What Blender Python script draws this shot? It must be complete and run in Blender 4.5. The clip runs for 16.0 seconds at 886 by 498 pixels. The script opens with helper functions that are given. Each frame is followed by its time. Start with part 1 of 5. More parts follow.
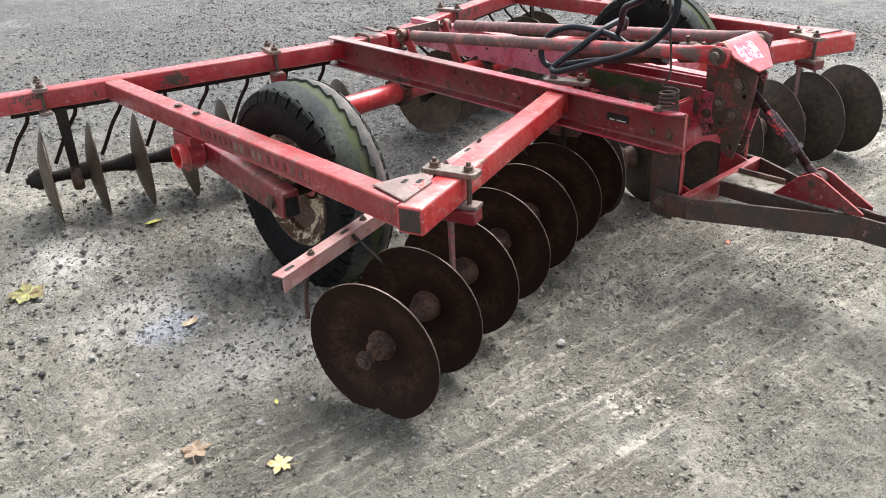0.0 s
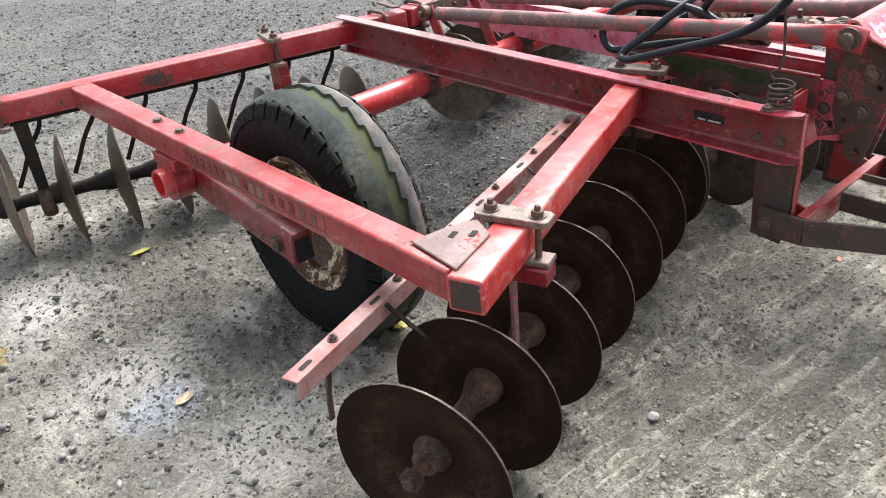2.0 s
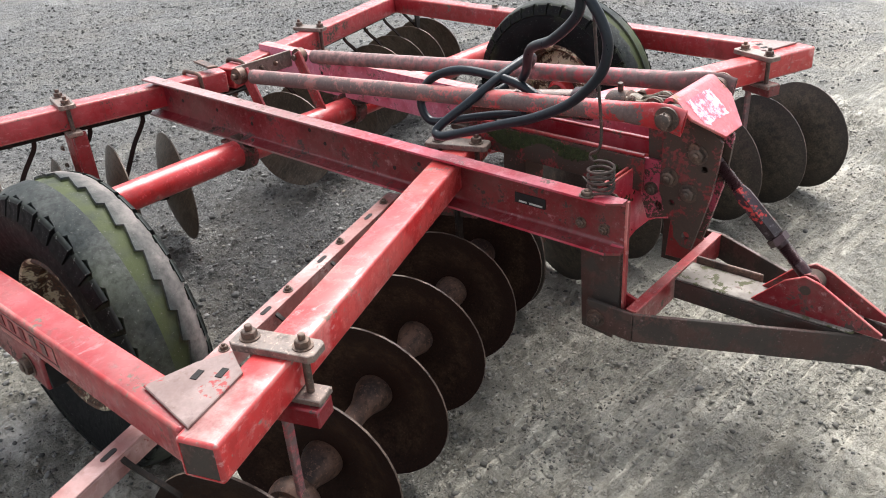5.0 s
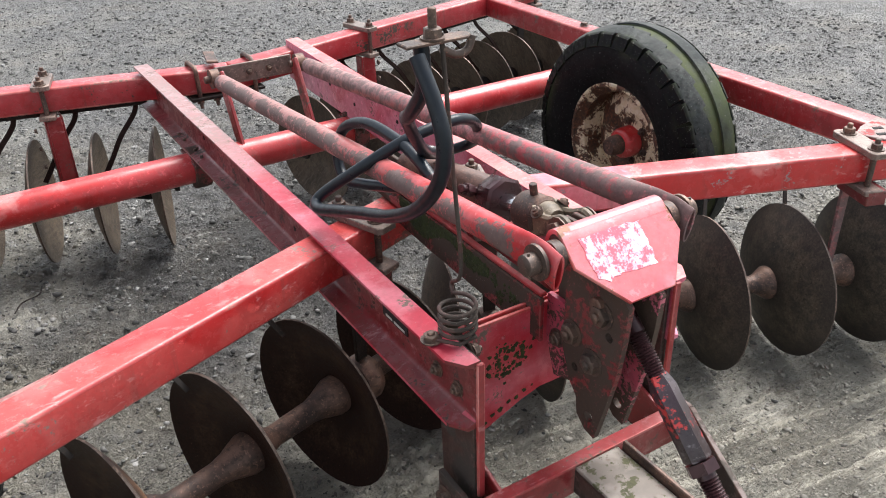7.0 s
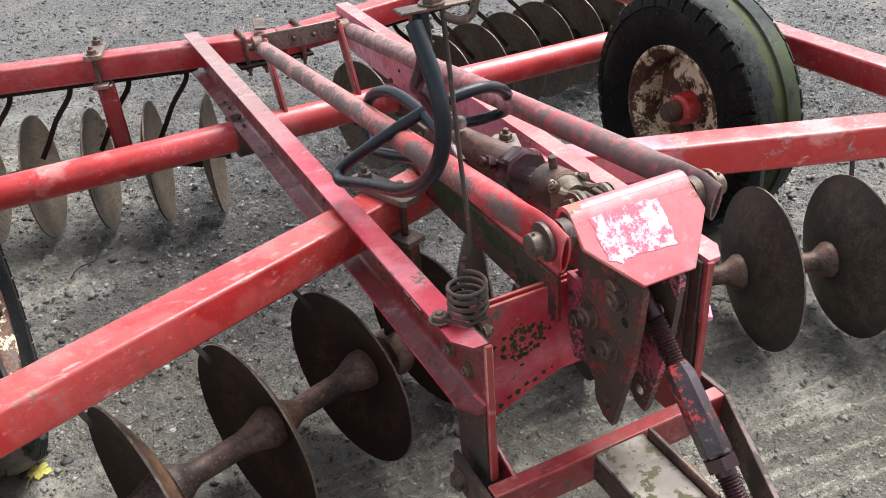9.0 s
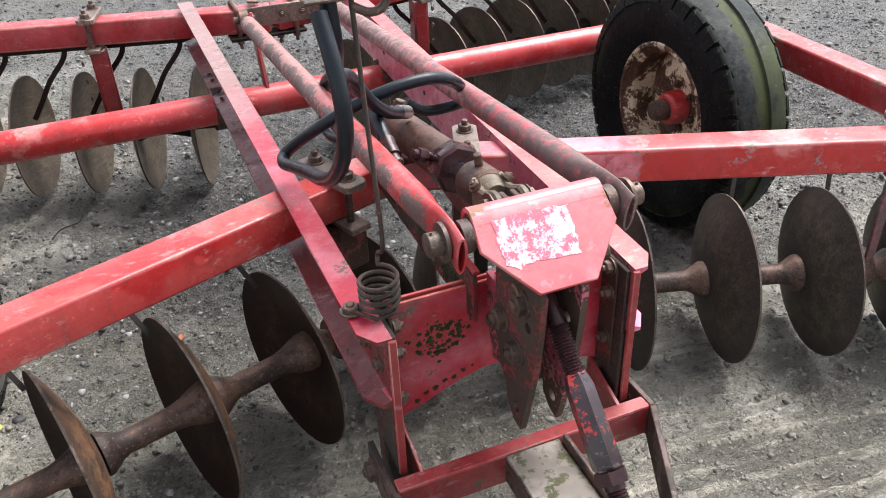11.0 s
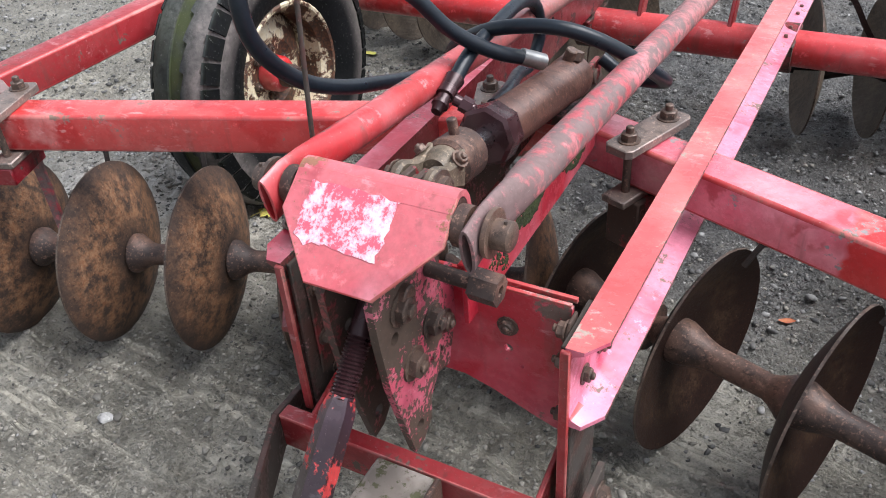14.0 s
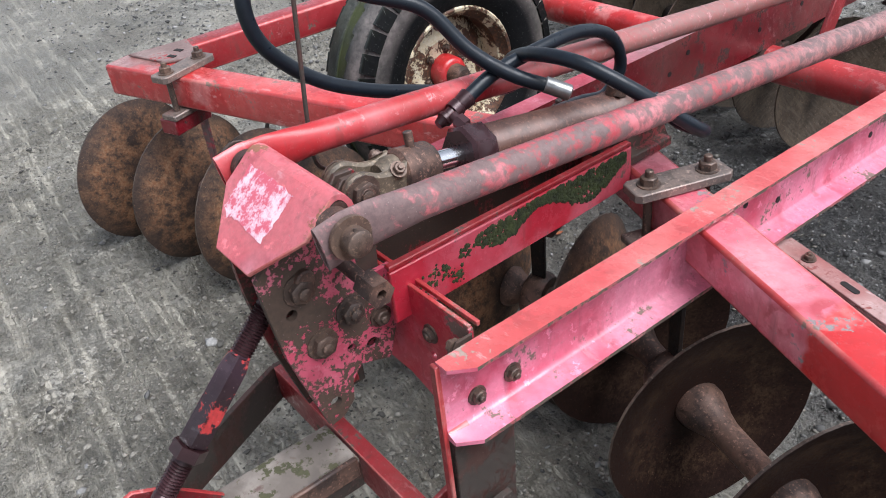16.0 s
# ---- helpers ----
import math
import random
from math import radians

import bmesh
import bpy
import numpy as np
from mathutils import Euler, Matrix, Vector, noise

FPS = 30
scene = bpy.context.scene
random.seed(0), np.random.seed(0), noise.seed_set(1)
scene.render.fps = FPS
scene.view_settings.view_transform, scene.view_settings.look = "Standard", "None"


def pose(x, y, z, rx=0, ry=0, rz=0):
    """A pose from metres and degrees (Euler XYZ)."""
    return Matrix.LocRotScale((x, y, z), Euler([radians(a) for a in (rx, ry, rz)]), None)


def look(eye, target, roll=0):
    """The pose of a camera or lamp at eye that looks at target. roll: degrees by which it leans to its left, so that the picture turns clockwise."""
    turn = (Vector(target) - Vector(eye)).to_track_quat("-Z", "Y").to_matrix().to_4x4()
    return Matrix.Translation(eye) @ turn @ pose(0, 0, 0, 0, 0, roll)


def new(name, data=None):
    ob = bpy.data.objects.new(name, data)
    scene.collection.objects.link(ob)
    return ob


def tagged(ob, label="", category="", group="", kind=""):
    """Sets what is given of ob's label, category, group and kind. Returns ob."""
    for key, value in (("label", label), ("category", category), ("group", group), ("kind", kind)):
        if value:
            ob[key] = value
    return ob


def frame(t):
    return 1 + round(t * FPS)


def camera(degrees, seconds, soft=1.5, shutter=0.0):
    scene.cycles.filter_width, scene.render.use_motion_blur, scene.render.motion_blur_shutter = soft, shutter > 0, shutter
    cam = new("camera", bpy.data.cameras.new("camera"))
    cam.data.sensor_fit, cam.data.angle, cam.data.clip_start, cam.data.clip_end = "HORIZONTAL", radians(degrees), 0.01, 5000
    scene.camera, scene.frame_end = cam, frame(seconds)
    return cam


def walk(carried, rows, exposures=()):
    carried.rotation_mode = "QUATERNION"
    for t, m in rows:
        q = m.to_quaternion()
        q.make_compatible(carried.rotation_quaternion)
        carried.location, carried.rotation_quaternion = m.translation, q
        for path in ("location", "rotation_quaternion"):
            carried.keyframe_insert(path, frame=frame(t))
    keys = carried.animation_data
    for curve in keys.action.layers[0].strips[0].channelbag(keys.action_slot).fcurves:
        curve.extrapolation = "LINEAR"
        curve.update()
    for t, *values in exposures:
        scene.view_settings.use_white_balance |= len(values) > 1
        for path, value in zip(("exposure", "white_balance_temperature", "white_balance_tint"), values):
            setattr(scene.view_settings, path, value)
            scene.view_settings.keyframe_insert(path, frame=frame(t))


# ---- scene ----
cam = camera(56.5, 16.0, 1.0)
PATH = [
    (0, (-0.077, -0.116, 1.864), (1.103, 1.224, 0.964), -3.05),
    (0.5, (0.025, 0.054, 1.845), (1.173, 1.392, 0.901), -3.50),
    (1, (0.215, 0.275, 1.836), (1.311, 1.650, 0.882), -4.49),
    (1.5, (0.326, 0.405, 1.839), (1.403, 1.776, 0.860), -6.07),
    (2, (0.374, 0.562, 1.832), (1.488, 1.886, 0.831), -5.89),
    (2.5, (0.404, 0.742, 1.833), (1.606, 1.998, 0.844), -4.45),
    (3, (0.435, 0.796, 1.832), (1.670, 2.031, 0.857), -3.49),
    (3.5, (0.449, 0.796, 1.839), (1.670, 2.047, 0.868), -3.14),
    (4, (0.457, 0.791, 1.844), (1.687, 2.040, 0.882), -3.57),
    (4.5, (0.549, 0.739, 1.846), (1.825, 1.952, 0.896), -4.55),
    (5, (0.913, 0.615, 1.827), (2.213, 1.797, 0.872), -4.06),
    (7.5, (2.262, 0.552, 1.776), (3.027, 2.101, 0.768), -3.04),
    (8, (2.305, 0.547, 1.767), (3.006, 2.108, 0.730), -4.58),
    (10.5, (2.280, 0.558, 1.762), (2.959, 2.111, 0.700), -4.27),
    (11, (2.524, 0.479, 1.771), (3.125, 2.044, 0.681), -2.44),
    (11.5, (2.754, 0.462, 1.738), (3.136, 2.060, 0.599), -1.73),
    (12, (2.940, 0.538, 1.705), (3.136, 2.128, 0.508), -1.11),
    (12.5, (3.136, 0.599, 1.671), (2.986, 2.179, 0.454), -2.36),
    (13, (3.422, 0.599, 1.640), (2.891, 2.094, 0.423), -3.84),
    (13.5, (3.600, 0.607, 1.650), (2.910, 2.032, 0.428), -4.35),
    (14, (3.719, 0.775, 1.645), (2.900, 2.174, 0.474), -4.32),
    (14.5, (3.844, 0.954, 1.668), (2.891, 2.289, 0.522), -2.61),
    (15, (4.053, 1.085, 1.655), (2.863, 2.236, 0.531), -2.68),
    (15.5, (4.211, 1.127, 1.658), (2.894, 2.138, 0.543), -5.23),
    (16, (4.240, 1.117, 1.658), (2.875, 2.065, 0.545), -6.73),
]
walk(cam, [(t, look(eye, target, roll)) for t, eye, target, roll in PATH], [(0.0, 1.72, 6450, 10), (3.5, 1.87, 6450, 10), (5.0, 1.75, 6450, 10), (7.5, 1.72, 6450, 10), (11.5, 1.76, 6400, 11), (12.5, 1.78, 6350, 11), (14.5, 1.28, 6100, 12), (16.0, 1.16, 6050, 12)])

# ---- world, sun ----
world = bpy.data.worlds.new("overcast_sky")
scene.world = world
world.use_nodes = True
wn = world.node_tree.nodes
sky = wn.new("ShaderNodeTexSky")
sky.sky_type, sky.sun_disc = "NISHITA", False
sky.sun_elevation, sky.sun_rotation = radians(58), radians(69)
sky.air_density, sky.dust_density, sky.ozone_density = 1.0, 2.0, 1.0
grey = wn.new("ShaderNodeHueSaturation")
grey.inputs["Saturation"].default_value = 0.25
world.node_tree.links.new(sky.outputs[0], grey.inputs["Color"])
world.node_tree.links.new(grey.outputs[0], wn["Background"].inputs["Color"])
wn["Background"].inputs["Strength"].default_value = 0.086
sun = new("sun", bpy.data.lights.new("sun", "SUN"))
sun.data.energy, sun.data.angle, sun.data.color = 2.05, radians(44), (1.0, 0.975, 0.94)
sun.matrix_world = look((0, 0, 20), (-11.5, -4.5, 0))


# ---- materials ----
class Mat:
    """A small builder for node materials."""

    def __init__(self, name, rough=0.6, metal=0.0):
        self.m = bpy.data.materials.new(name)
        self.m.use_nodes = True
        self.t = self.m.node_tree
        self.b = self.t.nodes["Principled BSDF"]
        self.b.inputs["Roughness"].default_value = rough
        self.b.inputs["Metallic"].default_value = metal
        self.co = self.t.nodes.new("ShaderNodeTexCoord").outputs["Object"]

    def link(self, a, b):
        self.t.links.new(a, b)

    def jitter(self, amount=7.0):
        """Shifts the texture by object, so that alike pieces differ."""
        info = self.t.nodes.new("ShaderNodeObjectInfo")
        mul = self.t.nodes.new("ShaderNodeVectorMath")
        mul.operation = "ADD"
        sc = self.math("MULTIPLY", info.outputs["Random"], amount)
        self.link(self.co, mul.inputs[0])
        self.link(sc, mul.inputs[1])
        self.co = mul.outputs[0]

    def noise(self, scale, detail=4.0, rough=0.55, co=None, stretch=None):
        n = self.t.nodes.new("ShaderNodeTexNoise")
        n.inputs["Scale"].default_value, n.inputs["Detail"].default_value, n.inputs["Roughness"].default_value = scale, detail, rough
        src = co or self.co
        if stretch:
            mp = self.t.nodes.new("ShaderNodeMapping")
            mp.inputs["Scale"].default_value = stretch
            self.link(src, mp.inputs["Vector"])
            src = mp.outputs[0]
        self.link(src, n.inputs["Vector"])
        return n.outputs["Fac"]

    def cells(self, scale, feature="F1", out="Distance"):
        n = self.t.nodes.new("ShaderNodeTexVoronoi")
        n.feature = feature
        n.inputs["Scale"].default_value = scale
        self.link(self.co, n.inputs["Vector"])
        return n.outputs[out]

    def math(self, op, a, b=0.5):
        n = self.t.nodes.new("ShaderNodeMath")
        n.operation = op
        for k, v in ((0, a), (1, b)):
            if isinstance(v, (int, float)):
                n.inputs[k].default_value = v
            else:
                self.link(v, n.inputs[k])
        return n.outputs[0]

    def step(self, fac, lo, hi, to_lo=0.0, to_hi=1.0):
        n = self.t.nodes.new("ShaderNodeMapRange")
        n.clamp = True
        n.inputs["From Min"].default_value, n.inputs["From Max"].default_value = lo, hi
        n.inputs["To Min"].default_value, n.inputs["To Max"].default_value = to_lo, to_hi
        self.link(fac, n.inputs["Value"])
        return n.outputs[0]

    def mix(self, fac, a, b):
        n = self.t.nodes.new("ShaderNodeMix")
        n.data_type = "RGBA"
        if isinstance(fac, (int, float)):
            n.inputs[0].default_value = fac
        else:
            self.link(fac, n.inputs[0])
        for k, v in ((6, a), (7, b)):
            if isinstance(v, tuple):
                n.inputs[k].default_value = (*v, 1)
            else:
                self.link(v, n.inputs[k])
        return n.outputs[2]

    def xyz(self):
        n = self.t.nodes.new("ShaderNodeSeparateXYZ")
        self.link(self.co, n.inputs[0])
        return n.outputs

    def bump(self, height, strength, distance):
        n = self.t.nodes.new("ShaderNodeBump")
        n.inputs["Strength"].default_value, n.inputs["Distance"].default_value = strength, distance
        self.link(height, n.inputs["Height"])
        self.link(n.outputs[0], self.b.inputs["Normal"])

    def done(self, color, rough=None):
        if isinstance(color, tuple):
            self.b.inputs["Base Color"].default_value = (*color, 1)
        else:
            self.link(color, self.b.inputs["Base Color"])
        if rough is not None:
            self.link(rough, self.b.inputs["Roughness"])
        return self.m


def paint(name, base, faded, fade=(0.45, 0.75), chips=(0.64, 0.68), under=(0.10, 0.075, 0.06), grime=0.5, rough=0.42, pale=None, patch=11, side=None, ends=None, bleached=None, bared=None, dusty=None, coat=(0.75, 0.08)):
    """Old tractor-red paint: faded patches, grime, chips down to primer and rust, drips and fine dust."""
    k = Mat(name, rough)
    big, mid, fine = k.noise(2.6, 3), k.noise(patch, 5), k.noise(90, 6, 0.65)
    col = k.mix(k.step(k.noise(5.5, 4), *fade), base, faded)
    if pale:
        col = k.mix(k.step(k.noise(2.1, 3, 0.4), 0.50, 0.515, 0.0, 0.75), col, pale)
        col = k.mix(k.step(k.noise(30, 6, 0.7), 0.60, 0.64, 0.0, 0.7), col, tuple(min(1, c * 1.35 + 0.05) for c in pale))
    if bleached:    # one end of the beam, faded to pink up to a ragged line
        x = k.math("ADD", k.xyz()[0], k.math("MULTIPLY", k.math("SUBTRACT", k.noise(9, 3), 0.5), 0.16))
        col = k.mix(k.step(x, *bleached, 0.85, 0.0), col, k.mix(k.step(k.noise(6, 4), 0.4, 0.65), (0.66, 0.13, 0.19), (0.74, 0.33, 0.38)))
    if bared:    # the top of one end is rubbed down to grey metal
        x = k.math("ADD", k.xyz()[0], k.math("MULTIPLY", k.math("SUBTRACT", k.noise(14, 5, 0.65), 0.5), 0.28))
        rub = k.math("MULTIPLY", k.step(x, *bared, 0.85, 0.0), k.step(k.xyz()[2], 0.762, 0.768))
        col = k.mix(rub, col, k.mix(k.step(k.noise(24, 5, 0.7), 0.4, 0.62), (0.21, 0.135, 0.125), (0.38, 0.27, 0.25)))
    col = k.mix(k.step(k.noise(38, 5, 0.7), 0.35, 0.8, 0.0, 0.35), col, tuple(c * 0.55 for c in base))
    dirt = k.step(k.math("ADD", k.math("MULTIPLY", big, 0.6), k.math("MULTIPLY", fine, 0.4)), 0.45, 0.72, 0.0, grime)
    col = k.mix(dirt, col, (0.12, 0.075, 0.06))
    runs = k.step(k.noise(26, 4, 0.6, stretch=(1, 1, 0.12)), 0.60, 0.72, 0.0, grime)
    col = k.mix(runs, col, (0.10, 0.050, 0.042))
    spots = k.math("MULTIPLY", k.step(k.noise(7.5, 2), 0.60, 0.66), k.step(k.noise(19, 3), 0.45, 0.5))
    col = k.mix(k.math("MULTIPLY", spots, 0.55), col, tuple(c * 0.6 for c in base))
    wear = k.math("ADD", k.math("MULTIPLY", mid, 0.62), k.math("MULTIPLY", fine, 0.38))
    if side:    # paint rubbed off on one flank
        wear = k.math("ADD", wear, k.step(k.xyz()[0], *side, 0.15, -0.02))
    if ends:    # and off towards its front end
        wear = k.math("ADD", wear, k.step(k.xyz()[1], *ends, 0.09, 0.0))
    if dusty:    # dull brown dirt lies thick on one stretch
        y = k.math("ADD", k.xyz()[1], k.math("MULTIPLY", k.math("SUBTRACT", k.noise(7, 4, 0.6), 0.5), 0.5))
        col = k.mix(k.math("MULTIPLY", k.step(y, *dusty[:2]), k.step(fine, 0.36, 0.62, 0.62, 0.95)), col, dusty[2])
    # long pale scratches and scuffs
    scuff = k.math("MULTIPLY", k.step(k.noise(44, 5, 0.7, stretch=(0.35, 1.0, 1.0)), 0.58, 0.66), k.step(k.noise(3.2, 4), 0.46, 0.60, 0.0, 0.65))
    col = k.mix(scuff, col, tuple(min(1, c * 0.7 + 0.22) for c in faded))
    chip = k.step(wear, *chips)
    col = k.mix(chip, col, k.mix(k.step(fine, 0.4, 0.6), under, tuple(min(1, c * 1.4) for c in under)))
    speck = k.step(k.noise(210, 2), 0.70, 0.74, 0.0, 0.6)
    col = k.mix(speck, col, (0.30, 0.24, 0.22))
    k.bump(k.math("SUBTRACT", k.math("MULTIPLY", fine, 0.35), chip), 0.35, 0.0012)
    k.b.inputs["Coat Weight"].default_value, k.b.inputs["Coat Roughness"].default_value = 1.0, 0.16
    gloss = k.math("MULTIPLY", k.step(k.noise(14, 6, 0.7), 0.36, 0.62, *coat), k.step(chip, 0, 1, 1.0, 0.08))
    k.link(k.math("MULTIPLY", gloss, k.step(dirt, 0.0, 0.8, 1.0, 0.25)), k.b.inputs["Coat Weight"])
    k.link(k.step(k.noise(23, 5, 0.7), 0.35, 0.65, 0.10, 0.42), k.b.inputs["Coat Roughness"])
    r = k.math("ADD", k.step(dirt, 0, 0.6, rough - 0.06, rough + 0.28), k.math("MULTIPLY", chip, 0.25))
    return k.done(col, r)


def rusty(name, dark, warm, warm_at=(0.5, 0.72), rough=0.7, metal=0.15, polish=None, gloss=0.5):
    """Rusted steel with darker and warmer patches, pits and scratches."""
    k = Mat(name, rough, metal)
    k.b.inputs["Specular IOR Level"].default_value = gloss
    k.jitter()
    mid, fine = k.noise(9, 5), k.noise(120, 5, 0.7)
    col = k.mix(k.step(mid, *warm_at), dark, warm)
    col = k.mix(k.step(k.noise(42, 6, 0.7), 0.5, 0.66, 0.0, 0.75), col, tuple(c * 0.45 for c in dark))
    col = k.mix(k.step(fine, 0.55, 0.66, 0.0, 0.6), col, tuple(min(1, c * 2.1) for c in warm))
    if polish:
        col = k.mix(k.step(k.noise(16, 3, 0.5, stretch=(1, 1, 6)), 0.48, 0.75, 0.0, 0.6), col, polish)
    k.bump(k.math("ADD", k.math("MULTIPLY", fine, 0.6), mid), 0.6, 0.0022)
    return k.done(col, k.step(fine, 0.3, 0.7, rough - 0.14, rough + 0.12))


def plain(name, color, rough, metal=0.0, vary=0.3, scale=30.0, relief=0.0006):
    k = Mat(name, rough, metal)
    n = k.noise(scale, 5, 0.6)
    col = k.mix(k.step(n, 0.35, 0.7), color, tuple(c * (1 - vary) for c in color))
    k.bump(n, 0.3, relief)
    return k.done(col, k.step(n, 0.3, 0.7, rough - 0.08, rough + 0.1))


RED = paint("red_paint", (0.29, 0.014, 0.020), (0.41, 0.055, 0.062), grime=0.6, chips=(0.595, 0.62))
RED_REAR = paint("flaked_rear_beam_paint", (0.36, 0.016, 0.024), (0.50, 0.075, 0.085), grime=0.55, chips=(0.575, 0.595), under=(0.045, 0.040, 0.030), patch=6)
# Grimy red with shade painted in: a darker base for left-facing and lower parts.
RED_SHADE = paint("shade_darkened_red_paint", (0.175, 0.007, 0.014), (0.27, 0.020, 0.030), grime=0.85, chips=(0.56, 0.59), under=(0.045, 0.032, 0.028), rough=0.40)
RED_BRIGHT = paint("bright_red_paint", (0.52, 0.024, 0.026), (0.66, 0.20, 0.19), fade=(0.56, 0.63), grime=0.34, chips=(0.615, 0.635), under=(0.20, 0.115, 0.10), rough=0.38, pale=(0.58, 0.055, 0.062))
RED_RUBBED = paint("red_paint_rubbed_end", (0.52, 0.024, 0.026), (0.66, 0.20, 0.19), fade=(0.54, 0.62), grime=0.34, chips=(0.60, 0.62), under=(0.20, 0.115, 0.10), rough=0.38, pale=(0.60, 0.075, 0.070), bared=(-1.52, -1.44))
RED_ENDED = paint("red_paint_bleached_end", (0.52, 0.024, 0.026), (0.66, 0.20, 0.19), fade=(0.56, 0.63), grime=0.34, chips=(0.605, 0.625), under=(0.19, 0.17, 0.17), rough=0.38, bleached=(0.60, 0.615))
RED_PINK = paint("faded_red_paint", (0.57, 0.070, 0.130), (0.74, 0.27, 0.38), fade=(0.36, 0.62), grime=0.36, chips=(0.575, 0.60), under=(0.13, 0.09, 0.075), rough=0.42, pale=(0.72, 0.25, 0.36))
# Darker base than RED, with more grime and more chips down to brown.
RED_DARK = paint("dark_grimy_red_paint", (0.19, 0.010, 0.015), (0.30, 0.03, 0.038), grime=0.95, chips=(0.445, 0.48), under=(0.045, 0.028, 0.021), rough=0.5)
RED_BROWN = paint("rust_brown_paint", (0.060, 0.027, 0.022), (0.22, 0.025, 0.028), fade=(0.61, 0.67), grime=0.8, chips=(0.46, 0.52), under=(0.038, 0.030, 0.025), rough=0.55, coat=(0.3, 0.04))
MAST = paint("flaked_mast_paint", (0.50, 0.065, 0.115), (0.62, 0.18, 0.25), grime=0.35, chips=(0.485, 0.505), under=(0.055, 0.036, 0.026), rough=0.5, patch=6)
COVER = paint("stained_cover_paint", (0.48, 0.055, 0.080), (0.60, 0.20, 0.24), fade=(0.40, 0.60), grime=0.5, chips=(0.585, 0.61), under=(0.20, 0.09, 0.055), rough=0.42, pale=(0.64, 0.14, 0.16), coat=(0.35, 0.05))
PIPE_RED = paint("red_pipe_paint", (0.44, 0.026, 0.032), (0.58, 0.13, 0.14), fade=(0.48, 0.66), grime=0.45, chips=(0.600, 0.640), under=(0.105, 0.070, 0.066), rough=0.40, patch=10, side=(-0.190, -0.164), dusty=(0.45, 0.95, (0.25, 0.145, 0.13)), coat=(0.35, 0.05))
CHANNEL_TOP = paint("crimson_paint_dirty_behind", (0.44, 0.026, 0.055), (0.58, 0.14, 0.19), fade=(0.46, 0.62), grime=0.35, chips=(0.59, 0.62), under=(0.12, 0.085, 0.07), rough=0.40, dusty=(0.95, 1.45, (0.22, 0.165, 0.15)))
CRIMSON = paint("scuffed_crimson_paint", (0.45, 0.020, 0.040), (0.57, 0.11, 0.15), fade=(0.46, 0.62), grime=0.35, chips=(0.59, 0.62), under=(0.12, 0.085, 0.07), rough=0.40)
CORAL = paint("sun_bleached_red_paint", (0.57, 0.095, 0.098), (0.66, 0.20, 0.19), fade=(0.42, 0.66), grime=0.32, chips=(0.585, 0.61), under=(0.26, 0.20, 0.17), rough=0.40)
GUSSET = paint("flaked_grey_plate", (0.19, 0.125, 0.115), (0.29, 0.21, 0.195), fade=(0.42, 0.62), grime=0.6, chips=(0.565, 0.60), under=(0.22, 0.04, 0.04), rough=0.6, coat=(0.3, 0.0))
BARE = paint("bare_pinkish_steel", (0.30, 0.115, 0.105), (0.48, 0.34, 0.32), fade=(0.38, 0.62), grime=0.45, chips=(0.585, 0.62), under=(0.17, 0.05, 0.045), rough=0.42)
EDGE = paint("worn_paint_edge", (0.44, 0.040, 0.042), (0.58, 0.19, 0.17), fade=(0.45, 0.62), grime=0.3, chips=(0.58, 0.62), under=(0.16, 0.11, 0.085), rough=0.5)
RUST_EDGE = paint("rusted_flange_edge", (0.40, 0.10, 0.11), (0.50, 0.22, 0.22), grime=0.4, chips=(0.48, 0.51), under=(0.085, 0.065, 0.050), rough=0.6, patch=9)
PIPE = paint("worn_pipe_paint", (0.40, 0.060, 0.075), (0.56, 0.20, 0.22), fade=(0.44, 0.60), grime=0.75, chips=(0.44, 0.56), under=(0.125, 0.082, 0.080), rough=0.42, patch=34, ends=(-0.02, 0.5), dusty=(0.75, 1.3, (0.27, 0.165, 0.15)), coat=(0.4, 0.08))
STEEL = rusty("brown_steel", (0.050, 0.034, 0.030), (0.17, 0.098, 0.072), (0.44, 0.62), 0.55, 0.25)
GREY_STEEL = rusty("bare_grey_steel", (0.17, 0.140, 0.125), (0.25, 0.185, 0.155), (0.4, 0.7), 0.45, 0.35)
ZINC = plain("plated_fitting", (0.33, 0.335, 0.33), 0.34, 0.85, 0.4)
STEEL_DARK = rusty("black_steel", (0.013, 0.0105, 0.0095), (0.040, 0.025, 0.019), (0.5, 0.8), 0.62, 0.1, gloss=0.3)
BOLT = rusty("bolt_steel", (0.085, 0.064, 0.055), (0.17, 0.11, 0.082), (0.4, 0.7), 0.5, 0.4)
CAST = rusty("khaki_cast_iron", (0.10, 0.080, 0.058), (0.19, 0.148, 0.105), (0.4, 0.7), 0.55, 0.15)
BARREL = rusty("cylinder_barrel_brown", (0.075, 0.038, 0.030), (0.125, 0.062, 0.046), (0.4, 0.7), 0.40, 0.15)
CHROME = plain("chrome_rod", (0.75, 0.76, 0.78), 0.14, 1.0, 0.12)
PLUM = plain("oily_turnbuckle_steel", (0.060, 0.026, 0.030), 0.26, 0.3, 0.65, 14, 0.0008)
PLUM_RED = paint("plum_oily_paint", (0.022, 0.011, 0.015), (0.055, 0.032, 0.045), fade=(0.45, 0.64), grime=0.2, chips=(0.555, 0.585), under=(0.34, 0.030, 0.030), rough=0.34, patch=16, coat=(0.45, 0.02))
HOSE = plain("hose_rubber", (0.010, 0.015, 0.022), 0.34, 0.0, 0.35, 60)
HOSE.node_tree.nodes["Principled BSDF"].inputs["Specular IOR Level"].default_value = 0.3
